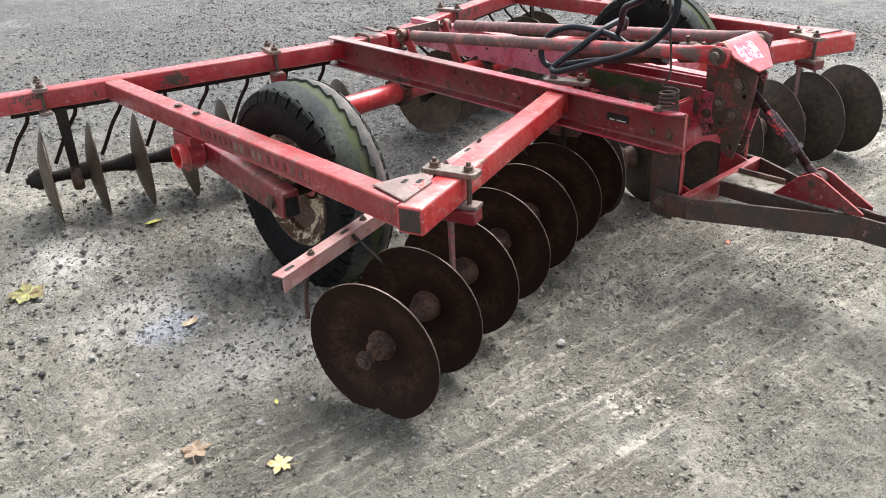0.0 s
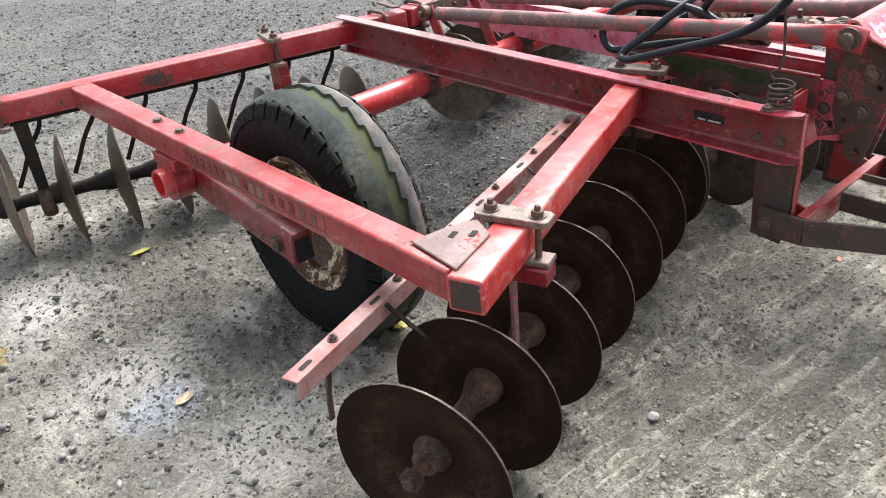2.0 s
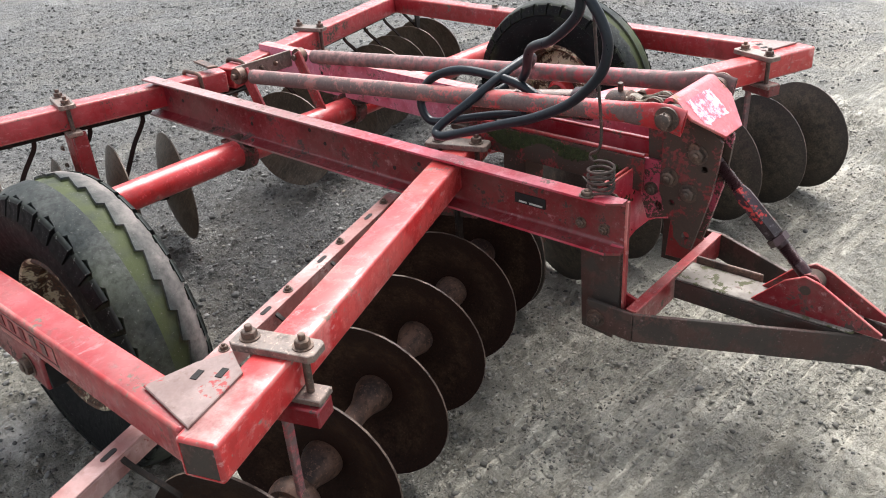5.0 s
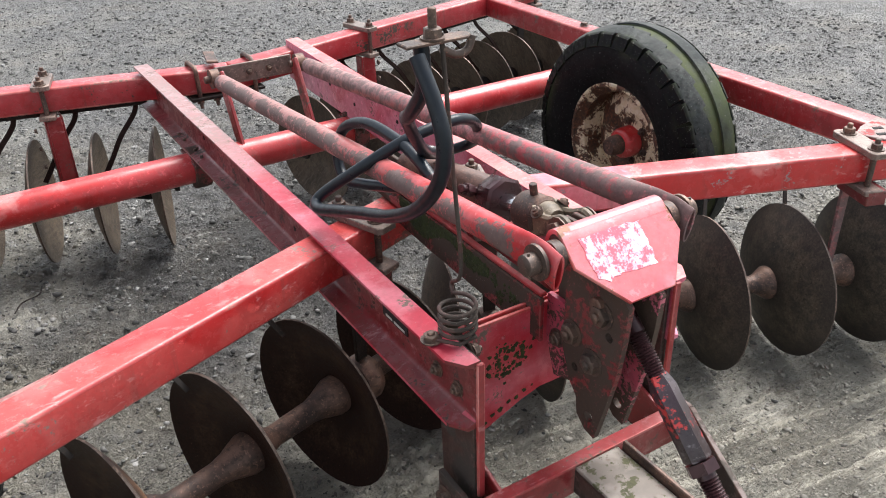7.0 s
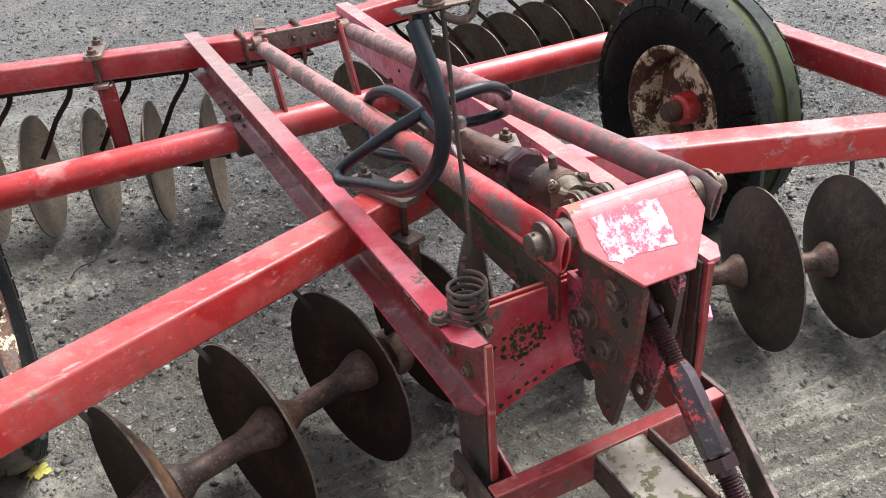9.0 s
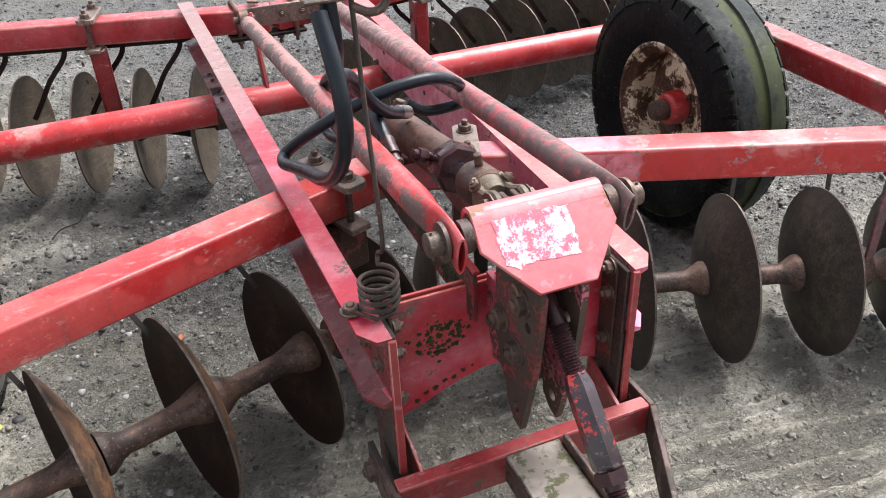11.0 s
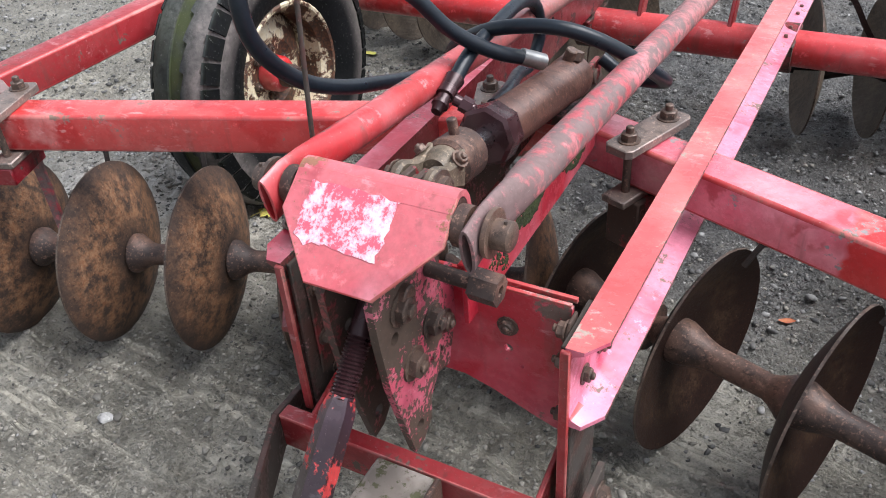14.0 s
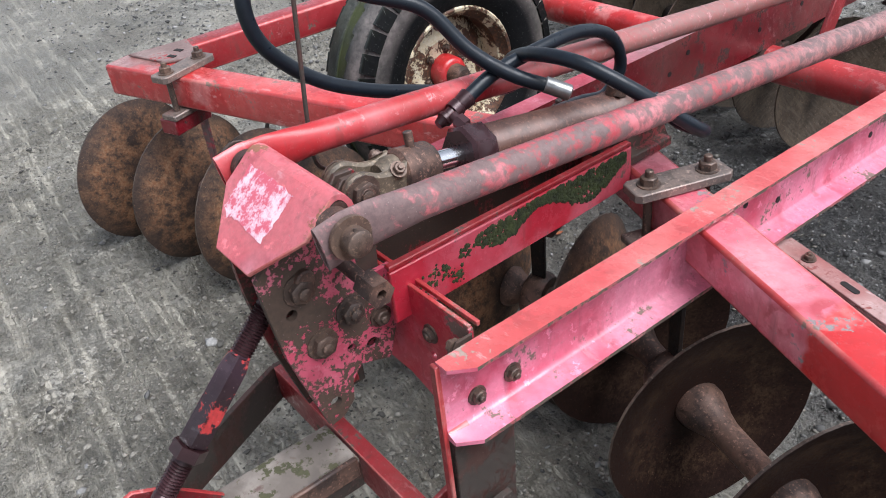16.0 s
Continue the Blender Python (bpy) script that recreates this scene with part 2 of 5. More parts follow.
BLACK = plain("black_hole", (0.012, 0.010, 0.010), 0.8)


def disc_face(name, low, high, ring_low, ring_high, at, amount, gloss=0.4):
    """A disc's face: a scuffed, rusty ring round the hub, dark blotches and scratches towards the rim."""
    k = Mat(name, 0.55, 0.1)
    k.b.inputs["Specular IOR Level"].default_value = gloss
    p = k.xyz()
    r = k.math("SQRT", k.math("ADD", k.math("MULTIPLY", p[1], p[1]), k.math("MULTIPLY", p[2], p[2])))
    k.jitter()
    mid, fine = k.noise(14, 5, 0.6), k.noise(130, 5, 0.7)
    wob = k.math("ADD", r, k.math("MULTIPLY", k.math("SUBTRACT", mid, 0.5), 0.10))
    ring = k.math("MULTIPLY", k.step(wob, at[0], at[1]), k.step(wob, at[2], at[3], 1, 0))
    col = k.mix(k.step(fine, 0.4, 0.65), low, high)
    col = k.mix(k.math("MULTIPLY", ring, k.step(k.noise(26, 6, 0.72), 0.40, 0.60, 0.0, amount)), col, k.mix(k.step(fine, 0.42, 0.6), ring_low, ring_high))
    col = k.mix(k.step(k.noise(70, 4, 0.7), 0.60, 0.66, 0.0, 0.7), col, tuple(c * 0.6 for c in low))
    col = k.mix(k.step(k.noise(190, 2), 0.69, 0.72, 0.0, 0.5), col, tuple(c * 1.6 for c in ring_high))
    k.bump(k.math("ADD", fine, mid), 0.4, 0.0012)
    return k.done(col, k.step(fine, 0.3, 0.7, 0.46, 0.7))


DISC_WORN = disc_face("worn_disc_steel", (0.034, 0.023, 0.019), (0.070, 0.046, 0.036), (0.22, 0.10, 0.048), (0.30, 0.175, 0.10), (0.055, 0.12, 0.19, 0.265), 1.0)
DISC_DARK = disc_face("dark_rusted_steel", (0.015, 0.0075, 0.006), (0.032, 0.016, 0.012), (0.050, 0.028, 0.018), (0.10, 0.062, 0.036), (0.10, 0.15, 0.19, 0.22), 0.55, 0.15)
DISC_GREY = disc_face("grey_worn_disc_steel", (0.034, 0.029, 0.025), (0.066, 0.055, 0.046), (0.085, 0.066, 0.046), (0.15, 0.125, 0.09), (0.055, 0.12, 0.19, 0.265), 0.8)
DISC_EDGE = rusty("worn_disc_edge", (0.055, 0.038, 0.030), (0.14, 0.10, 0.078), (0.45, 0.62), 0.5, 0.3)
DISC_REAR = rusty("grey_brown_disc_steel", (0.062, 0.045, 0.032), (0.125, 0.093, 0.065), (0.4, 0.7), 0.55, 0.25, (0.17, 0.14, 0.108))


def rubber(name, dusty=0.0):
    k = Mat(name, 0.62)
    k.b.inputs["Specular IOR Level"].default_value = 0.12
    p = k.xyz()
    n, fine = k.noise(7, 5), k.noise(55, 6, 0.65)
    col = k.mix(k.step(n, 0.4, 0.7), (0.0045, 0.005, 0.0055), (0.011, 0.011, 0.012))
    r = k.math("SQRT", k.math("ADD", k.math("MULTIPLY", p[1], p[1]), k.math("MULTIPLY", p[2], p[2])))
    crown = k.math("MULTIPLY", k.step(r, 0.456, 0.464), k.step(k.math("ABSOLUTE", p[0]), 0.112, 0.106))
    col = k.mix(k.math("MULTIPLY", crown, k.step(fine, 0.34, 0.6, 0.35, 0.95)), col, k.mix(k.step(k.noise(4.5, 4, 0.6), 0.42, 0.66), (0.040, 0.047, 0.047), (0.105, 0.110, 0.104)))
    groove = k.math("MULTIPLY", crown, k.math("MULTIPLY", k.step(r, 0.4745, 0.4725), k.step(k.math("ABSOLUTE", p[0]), 0.062, 0.050)))
    col = k.mix(k.math("MULTIPLY", groove, k.step(k.noise(11, 5, 0.65), 0.34, 0.56, 0.3, 0.95)), col, (0.066, 0.078, 0.036))
    if dusty:
        coat = k.math("MULTIPLY", k.step(r, 0.34, 0.43), k.step(p[0], -0.035, -0.085))
        col = k.mix(k.math("MULTIPLY", coat, k.step(fine, 0.34, 0.62, 0.55, 0.95)), col, k.mix(k.step(k.noise(9, 5, 0.65), 0.4, 0.62), (0.15, 0.137, 0.130), (0.29, 0.250, 0.235)))
    algae = k.math("MULTIPLY", k.step(k.noise(3.4, 4), 0.46, 0.62), k.step(r, 0.36, 0.46))
    col = k.mix(k.math("MULTIPLY", algae, 0.8 - 0.55 * dusty), col, (0.060, 0.078, 0.030))
    col = k.mix(k.step(k.noise(150, 3), 0.66, 0.70, 0.0, 0.5), col, (0.20, 0.20, 0.19))
    k.bump(k.math("ADD", fine, k.math("MULTIPLY", n, 0.5)), 0.5, 0.0025)
    return k.done(col, k.step(fine, 0.3, 0.7, 0.5, 0.8))


RUBBER = rubber("old_tyre_rubber")
RUBBER_DUSTY = rubber("dusty_tyre_rubber", 1.0)


def rim_paint():
    k = Mat("flaked_cream_rim", 0.6)
    mid, fine = k.noise(10, 6, 0.65), k.noise(85, 5, 0.7)
    f = k.math("ADD", k.math("MULTIPLY", mid, 0.7), k.math("MULTIPLY", fine, 0.3))
    col = k.mix(k.step(f, 0.462, 0.49), k.mix(k.step(fine, 0.4, 0.6), (0.62, 0.52, 0.34), (0.72, 0.66, 0.52)), k.mix(k.step(fine, 0.45, 0.65), (0.045, 0.025, 0.018), (0.16, 0.065, 0.032)))
    k.bump(k.step(f, 0.47, 0.51, 1, 0), 0.5, 0.002)
    return k.done(col)


RIM = rim_paint()


def decal():
    """A weathered white sticker: flaked paper over faded pink."""
    k = Mat("flaked_white_sticker", 0.4)
    n, fine = k.noise(52, 7, 0.72, stretch=(1.2, 0.8, 0.8)), k.noise(230, 4, 0.7)
    f = k.math("ADD", k.math("MULTIPLY", n, 0.7), k.math("MULTIPLY", fine, 0.3))
    f = k.math("ADD", f, k.step(k.noise(17, 3), 0.40, 0.62, -0.045, 0.055))
    col = k.mix(k.step(f, 0.41, 0.50), (0.73, 0.61, 0.66), (0.70, 0.35, 0.43))
    col = k.mix(k.step(f, 0.505, 0.53), col, (0.62, 0.11, 0.16))
    k.bump(n, 0.3, 0.0006)
    return k.done(col)


DECAL = decal()
LETTER_DARK = plain("faded_letter_dark", (0.15, 0.028, 0.028), 0.6)
LETTER_GREY = plain("faded_letter_grey", (0.17, 0.085, 0.075), 0.6)
LETTER_PALE = plain("pale_plate_lettering", (0.55, 0.53, 0.50), 0.6)
LETTER_CREAM = plain("faded_letter_cream", (0.22, 0.15, 0.12), 0.6)


def moss_mat():
    k = Mat("moss", 0.95)
    n, f = k.noise(60, 6, 0.7), k.noise(300, 3, 0.6)
    col = k.mix(k.step(n, 0.35, 0.65), (0.014, 0.020, 0.007), (0.045, 0.058, 0.016))
    k.bump(k.math("ADD", n, f), 0.8, 0.004)
    return k.done(col)


MOSS = moss_mat()
TONGUE = paint("mossy_drawbar_top", (0.17, 0.145, 0.125), (0.32, 0.285, 0.25), fade=(0.44, 0.56), grime=0.8, chips=(0.53, 0.57), under=(0.06, 0.060, 0.032), rough=0.75, patch=20, coat=(0.1, 0.0))


def ground_mat():
    """Packed mud with crumbly lumps, pale streaks smeared by wheels, darker gravel under the machine, wet patches."""
    k = Mat("gravel_and_mud", 0.7)
    geo = k.t.nodes.new("ShaderNodeNewGeometry")
    k.co = geo.outputs["Position"]
    p = k.xyz()
    big, mid = k.noise(0.55, 4, 0.6), k.noise(3.6, 6, 0.65)
    fine, grit, dust = k.noise(34, 6, 0.72), k.noise(75, 5, 0.7), k.noise(170, 4, 0.7)
    # lumps lie thick in some patches, others are smeared smooth
    dens = k.math("SUBTRACT", k.math("ADD", k.math("MULTIPLY", k.noise(1.5, 4), 0.55), k.math("MULTIPLY", k.noise(5.5, 4, 0.6), 0.45)), 0.5)
    lump_n = k.math("ADD", k.noise(27, 6, 0.62), k.math("MULTIPLY", dens, 0.5))
    lump = k.step(lump_n, 0.50, 0.545)
    chip_n = k.math("ADD", k.noise(62, 5, 0.65), k.math("MULTIPLY", dens, 0.4))
    chip = k.step(chip_n, 0.52, 0.56)
    crumb = k.step(k.math("ADD", k.noise(74, 6, 0.74, co=None, stretch=(0.8, 1.7, 1)), k.math("MULTIPLY", dens, 0.6)), 0.575, 0.60)
    mud = k.mix(k.step(k.noise(1.3, 5, 0.6), 0.40, 0.60), (0.410, 0.384, 0.315), (0.330, 0.317, 0.268))
    mud = k.mix(k.step(k.noise(8, 6, 0.65), 0.40, 0.66, 0.0, 0.45), mud, (0.27, 0.262, 0.235))
    mud = k.mix(k.step(grit, 0.42, 0.62, 0.0, 0.4), mud, (0.25, 0.238, 0.215))
    mud = k.mix(k.math("MULTIPLY", k.math("SUBTRACT", 1.0, k.math("ABSOLUTE", k.math("SUBTRACT", lump, chip))), 0.12), mud, (0.16, 0.152, 0.138))
    mud = k.mix(k.step(k.noise(125, 5, 0.75), 0.53, 0.60, 0.0, 0.55), mud, (0.12, 0.114, 0.100))
    mud = k.mix(k.math("MULTIPLY", crumb, k.step(k.math("ADD", p[0], k.math("MULTIPLY", mid, 0.8)), 1.6, 2.4, 0.40, 0.62)), mud, (0.075, 0.072, 0.062))
    # streaks smeared across in front of the machine
    lane = k.math("MULTIPLY", k.step(p[1], 0.5, 1.1), k.step(p[1], 2.1, 2.7, 1, 0))
    run = k.t.nodes.new("ShaderNodeVectorRotate")
    run.rotation_type = "Z_AXIS"
    run.inputs["Angle"].default_value = 0.10
    k.link(k.co, run.inputs["Vector"])
    smear = k.math("MULTIPLY", k.step(k.noise(1.0, 6, 0.62, co=run.outputs[0], stretch=(1.3, 21, 1)), 0.49, 0.58), lane)
    mud = k.mix(k.math("MULTIPLY", smear, 0.60), mud, (0.47, 0.44, 0.365))
    # gravel: dark grains with paler chips among them
    sep = k.t.nodes.new("ShaderNodeSeparateColor")
    k.link(k.cells(85, "F1", "Color"), sep.inputs[0])
    spot = k.step(k.cells(85), 0.42, 0.30)
    grav = k.mix(k.step(grit, 0.40, 0.62), (0.040, 0.040, 0.041), (0.20, 0.198, 0.193))
    grav = k.mix(k.math("MULTIPLY", spot, k.step(sep.outputs[0], 0.40, 0.85)), grav, (0.44, 0.437, 0.43))
    grav = k.mix(k.step(dust, 0.55, 0.62, 0.0, 0.7), grav, (0.035, 0.035, 0.034))
    wob = k.math("MULTIPLY", k.math("SUBTRACT", mid, 0.5), 2.2)
    behind = k.step(k.math("ADD", p[1], wob), 2.2, 3.1)
    aside = k.step(k.math("ADD", p[0], wob), 1.8, 2.8)
    f = k.math("MULTIPLY", k.math("MULTIPLY", behind, aside), k.step(k.noise(2.2, 5, 0.6), 0.34, 0.50, 0.45, 1.0))
    f = k.math("MAXIMUM", f, k.math("MULTIPLY", k.step(p[1], 4.6, 6.6), 0.75))
    grav = k.mix(k.step(k.noise(11, 6, 0.7), 0.42, 0.60, 0.0, 0.65), grav, (0.30, 0.295, 0.28))
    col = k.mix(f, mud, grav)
    # darker soil under the rear half
    rear_dark = k.math("MULTIPLY", k.math("MULTIPLY", k.step(k.math("ADD", p[0], wob), 1.9, 2.5), k.step(k.math("ADD", p[0], wob), 5.6, 6.4, 1, 0)), k.math("MULTIPLY", k.step(k.math("ADD", p[1], wob), 2.7, 3.4), k.step(k.math("ADD", p[1], wob), 4.6, 5.6, 1, 0)))
    col = k.mix(k.math("MULTIPLY", rear_dark, 0.30), col, (0.045, 0.045, 0.046))
    damp = k.step(k.math("ADD", k.math("MULTIPLY", big, 0.55), k.math("MULTIPLY", mid, 0.45)), 0.50, 0.60)
    col = k.mix(k.math("MULTIPLY", damp, 0.16), col, (0.075, 0.072, 0.068))
    col = k.mix(k.step(k.noise(1.4, 4), 0.52, 0.72, 0.0, 0.30), col, (0.25, 0.21, 0.155))
    # shallow wet patches: the pale ones have their wet sheen put into the colour, the rest stay dark gravel
    wet = k.math("MULTIPLY", k.step(k.noise(1.15, 3), 0.60, 0.66), k.step(fine, 0.62, 0.48))
    sheen_tint = 0.0
    for cx, cy, cr, pale in ((1.02, 3.05, 0.42, 1), (0.95, 3.85, 0.40, 1), (1.52, 3.20, 0.20, 1), (1.20, 2.50, 0.50, 1), (1.45, 4.40, 0.42, 0), (4.03, 1.86, 0.20, 0)):
        dx, dy = k.math("SUBTRACT", p[0], cx), k.math("SUBTRACT", p[1], cy)
        dist = k.math("ADD", k.math("SQRT", k.math("ADD", k.math("MULTIPLY", dx, dx), k.math("MULTIPLY", dy, dy))), k.math("MULTIPLY", k.math("SUBTRACT", mid, 0.5), 0.55))
        pool = k.step(dist, cr * 0.2, cr * 1.15, 1.0, 0.0)
        wet = k.math("MAXIMUM", wet, pool)
        if pale:
            sheen_tint = k.math("MAXIMUM", sheen_tint, pool)
    col = k.mix(k.math("MULTIPLY", sheen_tint, k.step(grit, 0.40, 0.60, 0.80, 0.45)), col, (0.46, 0.45, 0.425))
    # standing water; the sky's reflection is painted in as a pale bluish tint
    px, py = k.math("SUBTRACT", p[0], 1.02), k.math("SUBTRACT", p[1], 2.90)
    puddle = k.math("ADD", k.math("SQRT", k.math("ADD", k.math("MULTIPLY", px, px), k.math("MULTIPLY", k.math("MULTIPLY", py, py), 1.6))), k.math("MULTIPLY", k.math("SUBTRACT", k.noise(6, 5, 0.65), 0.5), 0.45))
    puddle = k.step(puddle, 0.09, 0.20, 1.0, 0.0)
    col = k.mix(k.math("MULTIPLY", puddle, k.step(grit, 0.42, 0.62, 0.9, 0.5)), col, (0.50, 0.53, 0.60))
    rugged = k.math("MAXIMUM", f, k.math("MULTIPLY", k.step(dens, -0.10, 0.06, 0.35, 1.0), k.step(smear, 0, 1, 1.0, 0.55)))
    h = k.math("ADD", k.math("ADD", k.math("MULTIPLY", lump, 0.55), k.math("MULTIPLY", chip, 0.35)), k.math("ADD", k.math("MULTIPLY", fine, 1.0), k.math("MULTIPLY", dust, 0.50)))
    h = k.math("ADD", h, k.math("MULTIPLY", k.math("MULTIPLY", spot, f), 0.55))
    k.bump(k.math("MULTIPLY", h, k.math("MULTIPLY", rugged, k.step(wet, 0, 1, 1.0, 0.2))), 1.0, 0.032)
    rough = k.math("SUBTRACT", k.math("SUBTRACT", k.step(grit, 0.3, 0.7, 0.44, 0.72), k.math("MULTIPLY", damp, 0.1)), k.math("ADD", k.math("MULTIPLY", puddle, 0.12), k.math("MULTIPLY", lane, 0.13)))
    return k.done(col, k.math("SUBTRACT", rough, k.math("MULTIPLY", wet, 0.30)))


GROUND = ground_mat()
STONE = rusty("grey_stone", (0.26, 0.258, 0.25), (0.40, 0.395, 0.38), (0.4, 0.6), 0.8, 0.0)


def pebble_mat(name, lo, hi, skew=1.0):
    k = Mat(name, 0.8)
    g = k.t.nodes.new("ShaderNodeNewGeometry")
    n = k.noise(60, 4)
    col = k.mix(k.math("POWER", g.outputs["Random Per Island"], skew), lo, hi)
    col = k.mix(k.step(n, 0.4, 0.7, 0.0, 0.5), col, (0.10, 0.095, 0.085))
    return k.done(col)


PEBBLE = pebble_mat("gravel_stones", (0.040, 0.040, 0.040), (0.36, 0.357, 0.345), 1.9)
CLOD = pebble_mat("mud_clods", (0.13, 0.122, 0.106), (0.30, 0.282, 0.242))
CRUMB = pebble_mat("dark_crumbs", (0.040, 0.038, 0.034), (0.17, 0.162, 0.142))


def leaf_mat(name, a, b):
    k = Mat(name, 0.55)
    n = k.noise(45, 5, 0.6)
    col = k.mix(k.step(n, 0.4, 0.62), a, b)
    return k.done(col)


LEAF_YELLOW = leaf_mat("yellow_leaf", (0.60, 0.50, 0.12), (0.38, 0.40, 0.10))
LEAF_PALE = leaf_mat("pale_cream_leaf", (0.66, 0.56, 0.30), (0.50, 0.36, 0.14))
LEAF_BROWN = leaf_mat("dry_brown_leaf", (0.30, 0.22, 0.14), (0.18, 0.12, 0.08))
LEAF_GREEN = leaf_mat("green_brown_leaf", (0.24, 0.26, 0.075), (0.13, 0.075, 0.04))
LEAF_CURL = leaf_mat("curled_tan_leaf", (0.62, 0.52, 0.38), (0.34, 0.24, 0.15))
LEAF_ORANGE = leaf_mat("orange_leaf", (0.45, 0.15, 0.06), (0.30, 0.09, 0.05))


# ---- mesh helpers ----
B = bmesh.new


def catmull(pts, n=8):
    """A smooth line through the points."""
    p = [Vector(q) for q in pts]
    p = [p[0] * 2 - p[1]] + p + [p[-1] * 2 - p[-2]]
    out = []
    for i in range(1, len(p) - 2):
        for j in range(n):
            t = j / n
            a, b, c, d = p[i - 1], p[i], p[i + 1], p[i + 2]
            out.append(0.5 * (2 * b + (c - a) * t + (2 * a - 5 * b + 4 * c - d) * t * t + (3 * b - a - 3 * c + d) * t ** 3))
    return out + [p[-2]]


def axes(d):
    """Two directions across d."""
    d = Vector(d).normalized()
    up = Vector((0, 0, 1)) if abs(d.z) < 0.95 else Vector((0, 1, 0))
    side = d.cross(up).normalized()
    return d, side, side.cross(d).normalized()


def tube(bm, pts, r, seg=12, caps=True):
    """A round tube along points; r: one radius or one for each point."""
    pts = [Vector(p) for p in pts]
    rs = r if isinstance(r, (list, tuple)) else [r] * len(pts)
    rings = []
    _, side, up = axes(pts[1] - pts[0])
    for i, p in enumerate(pts):
        d = (pts[min(i + 1, len(pts) - 1)] - pts[max(i - 1, 0)]).normalized()
        side = (side - d * side.dot(d)).normalized()
        up = side.cross(d)
        rings.append([bm.verts.new(p + rs[i] * (math.cos(a) * side + math.sin(a) * up)) for a in [2 * math.pi * k / seg for k in range(seg)]])
    for a, b in zip(rings, rings[1:]):
        for k in range(seg):
            bm.faces.new((a[k], a[(k + 1) % seg], b[(k + 1) % seg], b[k]))
    if caps:
        bm.faces.new(rings[0][::-1])
        bm.faces.new(rings[-1])
    return bm


def rod(bm, a, b, r, seg=16):
    """A round bar with lightly broken edges."""
    a, b = Vector(a), Vector(b)
    e = min(0.15 * r, 0.004)
    d = (b - a).normalized() * e
    return tube(bm, [a, a + d, b - d, b], [r - e, r, r, r - e], seg)


def box(bm, c, size, turn=None, bevel=0.003, seg=1):
    """A box about c with broken edges; turn: a rotation matrix."""
    m = Matrix.Translation(c) @ (turn.to_4x4() if turn else Matrix.Identity(4)) @ Matrix.Diagonal((*size, 1))
    made = bmesh.ops.create_cube(bm, size=1.0, matrix=m)["verts"]
    if bevel:
        edges = list({e for v in made for e in v.link_edges})
        bmesh.ops.bevel(bm, geom=edges, offset=bevel, segments=seg, affect="EDGES", profile=0.5)
    return bm


def bar(bm, a, b, w, h, bevel=0.004, seg=2, roll=0.0):
    """A square bar from a to b, w wide and h high."""
    a, b = Vector(a), Vector(b)
    d, side, up = axes(b - a)
    turn = Matrix((side, d, up)).transposed() @ Matrix.Rotation(roll, 3, "Y")
    return box(bm, (a + b) / 2, (w, (b - a).length, h), turn, bevel, seg)


def plate(bm, outline, thick, m=None, holes=(), bevel=0.002):
    """A plate: an outline in its own xy plane, thick along z, set by the matrix m. holes: (x, y, r) cut right through."""
    m = m or Matrix.Identity(4)
    z0, z1 = -thick / 2, thick / 2
    edges = []
    loops = [list(outline)] + [[(x + r * math.cos(-k * math.pi / 5), y + r * math.sin(-k * math.pi / 5)) for k in range(10)] for x, y, r in holes]
    for z in (z0, z1):
        for pts in loops:
            vs = [bm.verts.new(m @ Vector((x, y, z))) for x, y in pts]
            edges.append((vs, [bm.edges.new((vs[i], vs[(i + 1) % len(vs)])) for i in range(len(vs))]))
    n = len(loops)
    for k in range(n):
        lo, hi = edges[k][0], edges[k + n][0]
        for i in range(len(lo)):
            j = (i + 1) % len(lo)
            bm.faces.new((lo[i], lo[j], hi[j], hi[i]))
    for s in (0, n):
        bmesh.ops.triangle_fill(bm, use_beauty=True, edges=[e for q in edges[s:s + n] for e in q[1]])
    if bevel and not holes:
        rim = [e for q in (edges[0], edges[n]) for e in q[1]]
        bmesh.ops.bevel(bm, geom=rim, offset=min(bevel, thick * 0.3), segments=1, affect="EDGES", profile=0.5)
    return bm


def lathe(bm, profile, m=None, seg=32, closed=False):
    """A turned shape about the local x axis: profile of (x, r)."""
    m = m or Matrix.Identity(4)
    rings = []
    for x, r in profile:
        if r < 1e-5:
            rings.append([bm.verts.new(m @ Vector((x, 0, 0)))])
        else:
            rings.append([bm.verts.new(m @ Vector((x, r * math.cos(a), r * math.sin(a)))) for a in [2 * math.pi * k / seg for k in range(seg)]])
    pairs = list(zip(rings, rings[1:])) + ([(rings[-1], rings[0])] if closed else [])
    for a, b in pairs:
        for k in range(seg):
            j = (k + 1) % seg
            if len(a) == 1 and len(b) == 1:
                continue
            if len(a) == 1:
                bm.faces.new((a[0], b[j], b[k]))
            elif len(b) == 1:
                bm.faces.new((a[k], a[j], b[0]))
            else:
                bm.faces.new((a[k], a[j], b[j], b[k]))
    return bm


def along(p, d, up=None):
    """A matrix at p whose x axis runs along d."""
    d, side, up2 = axes(d)
    return Matrix.Translation(p) @ Matrix((d, side, up2)).transposed().to_4x4()


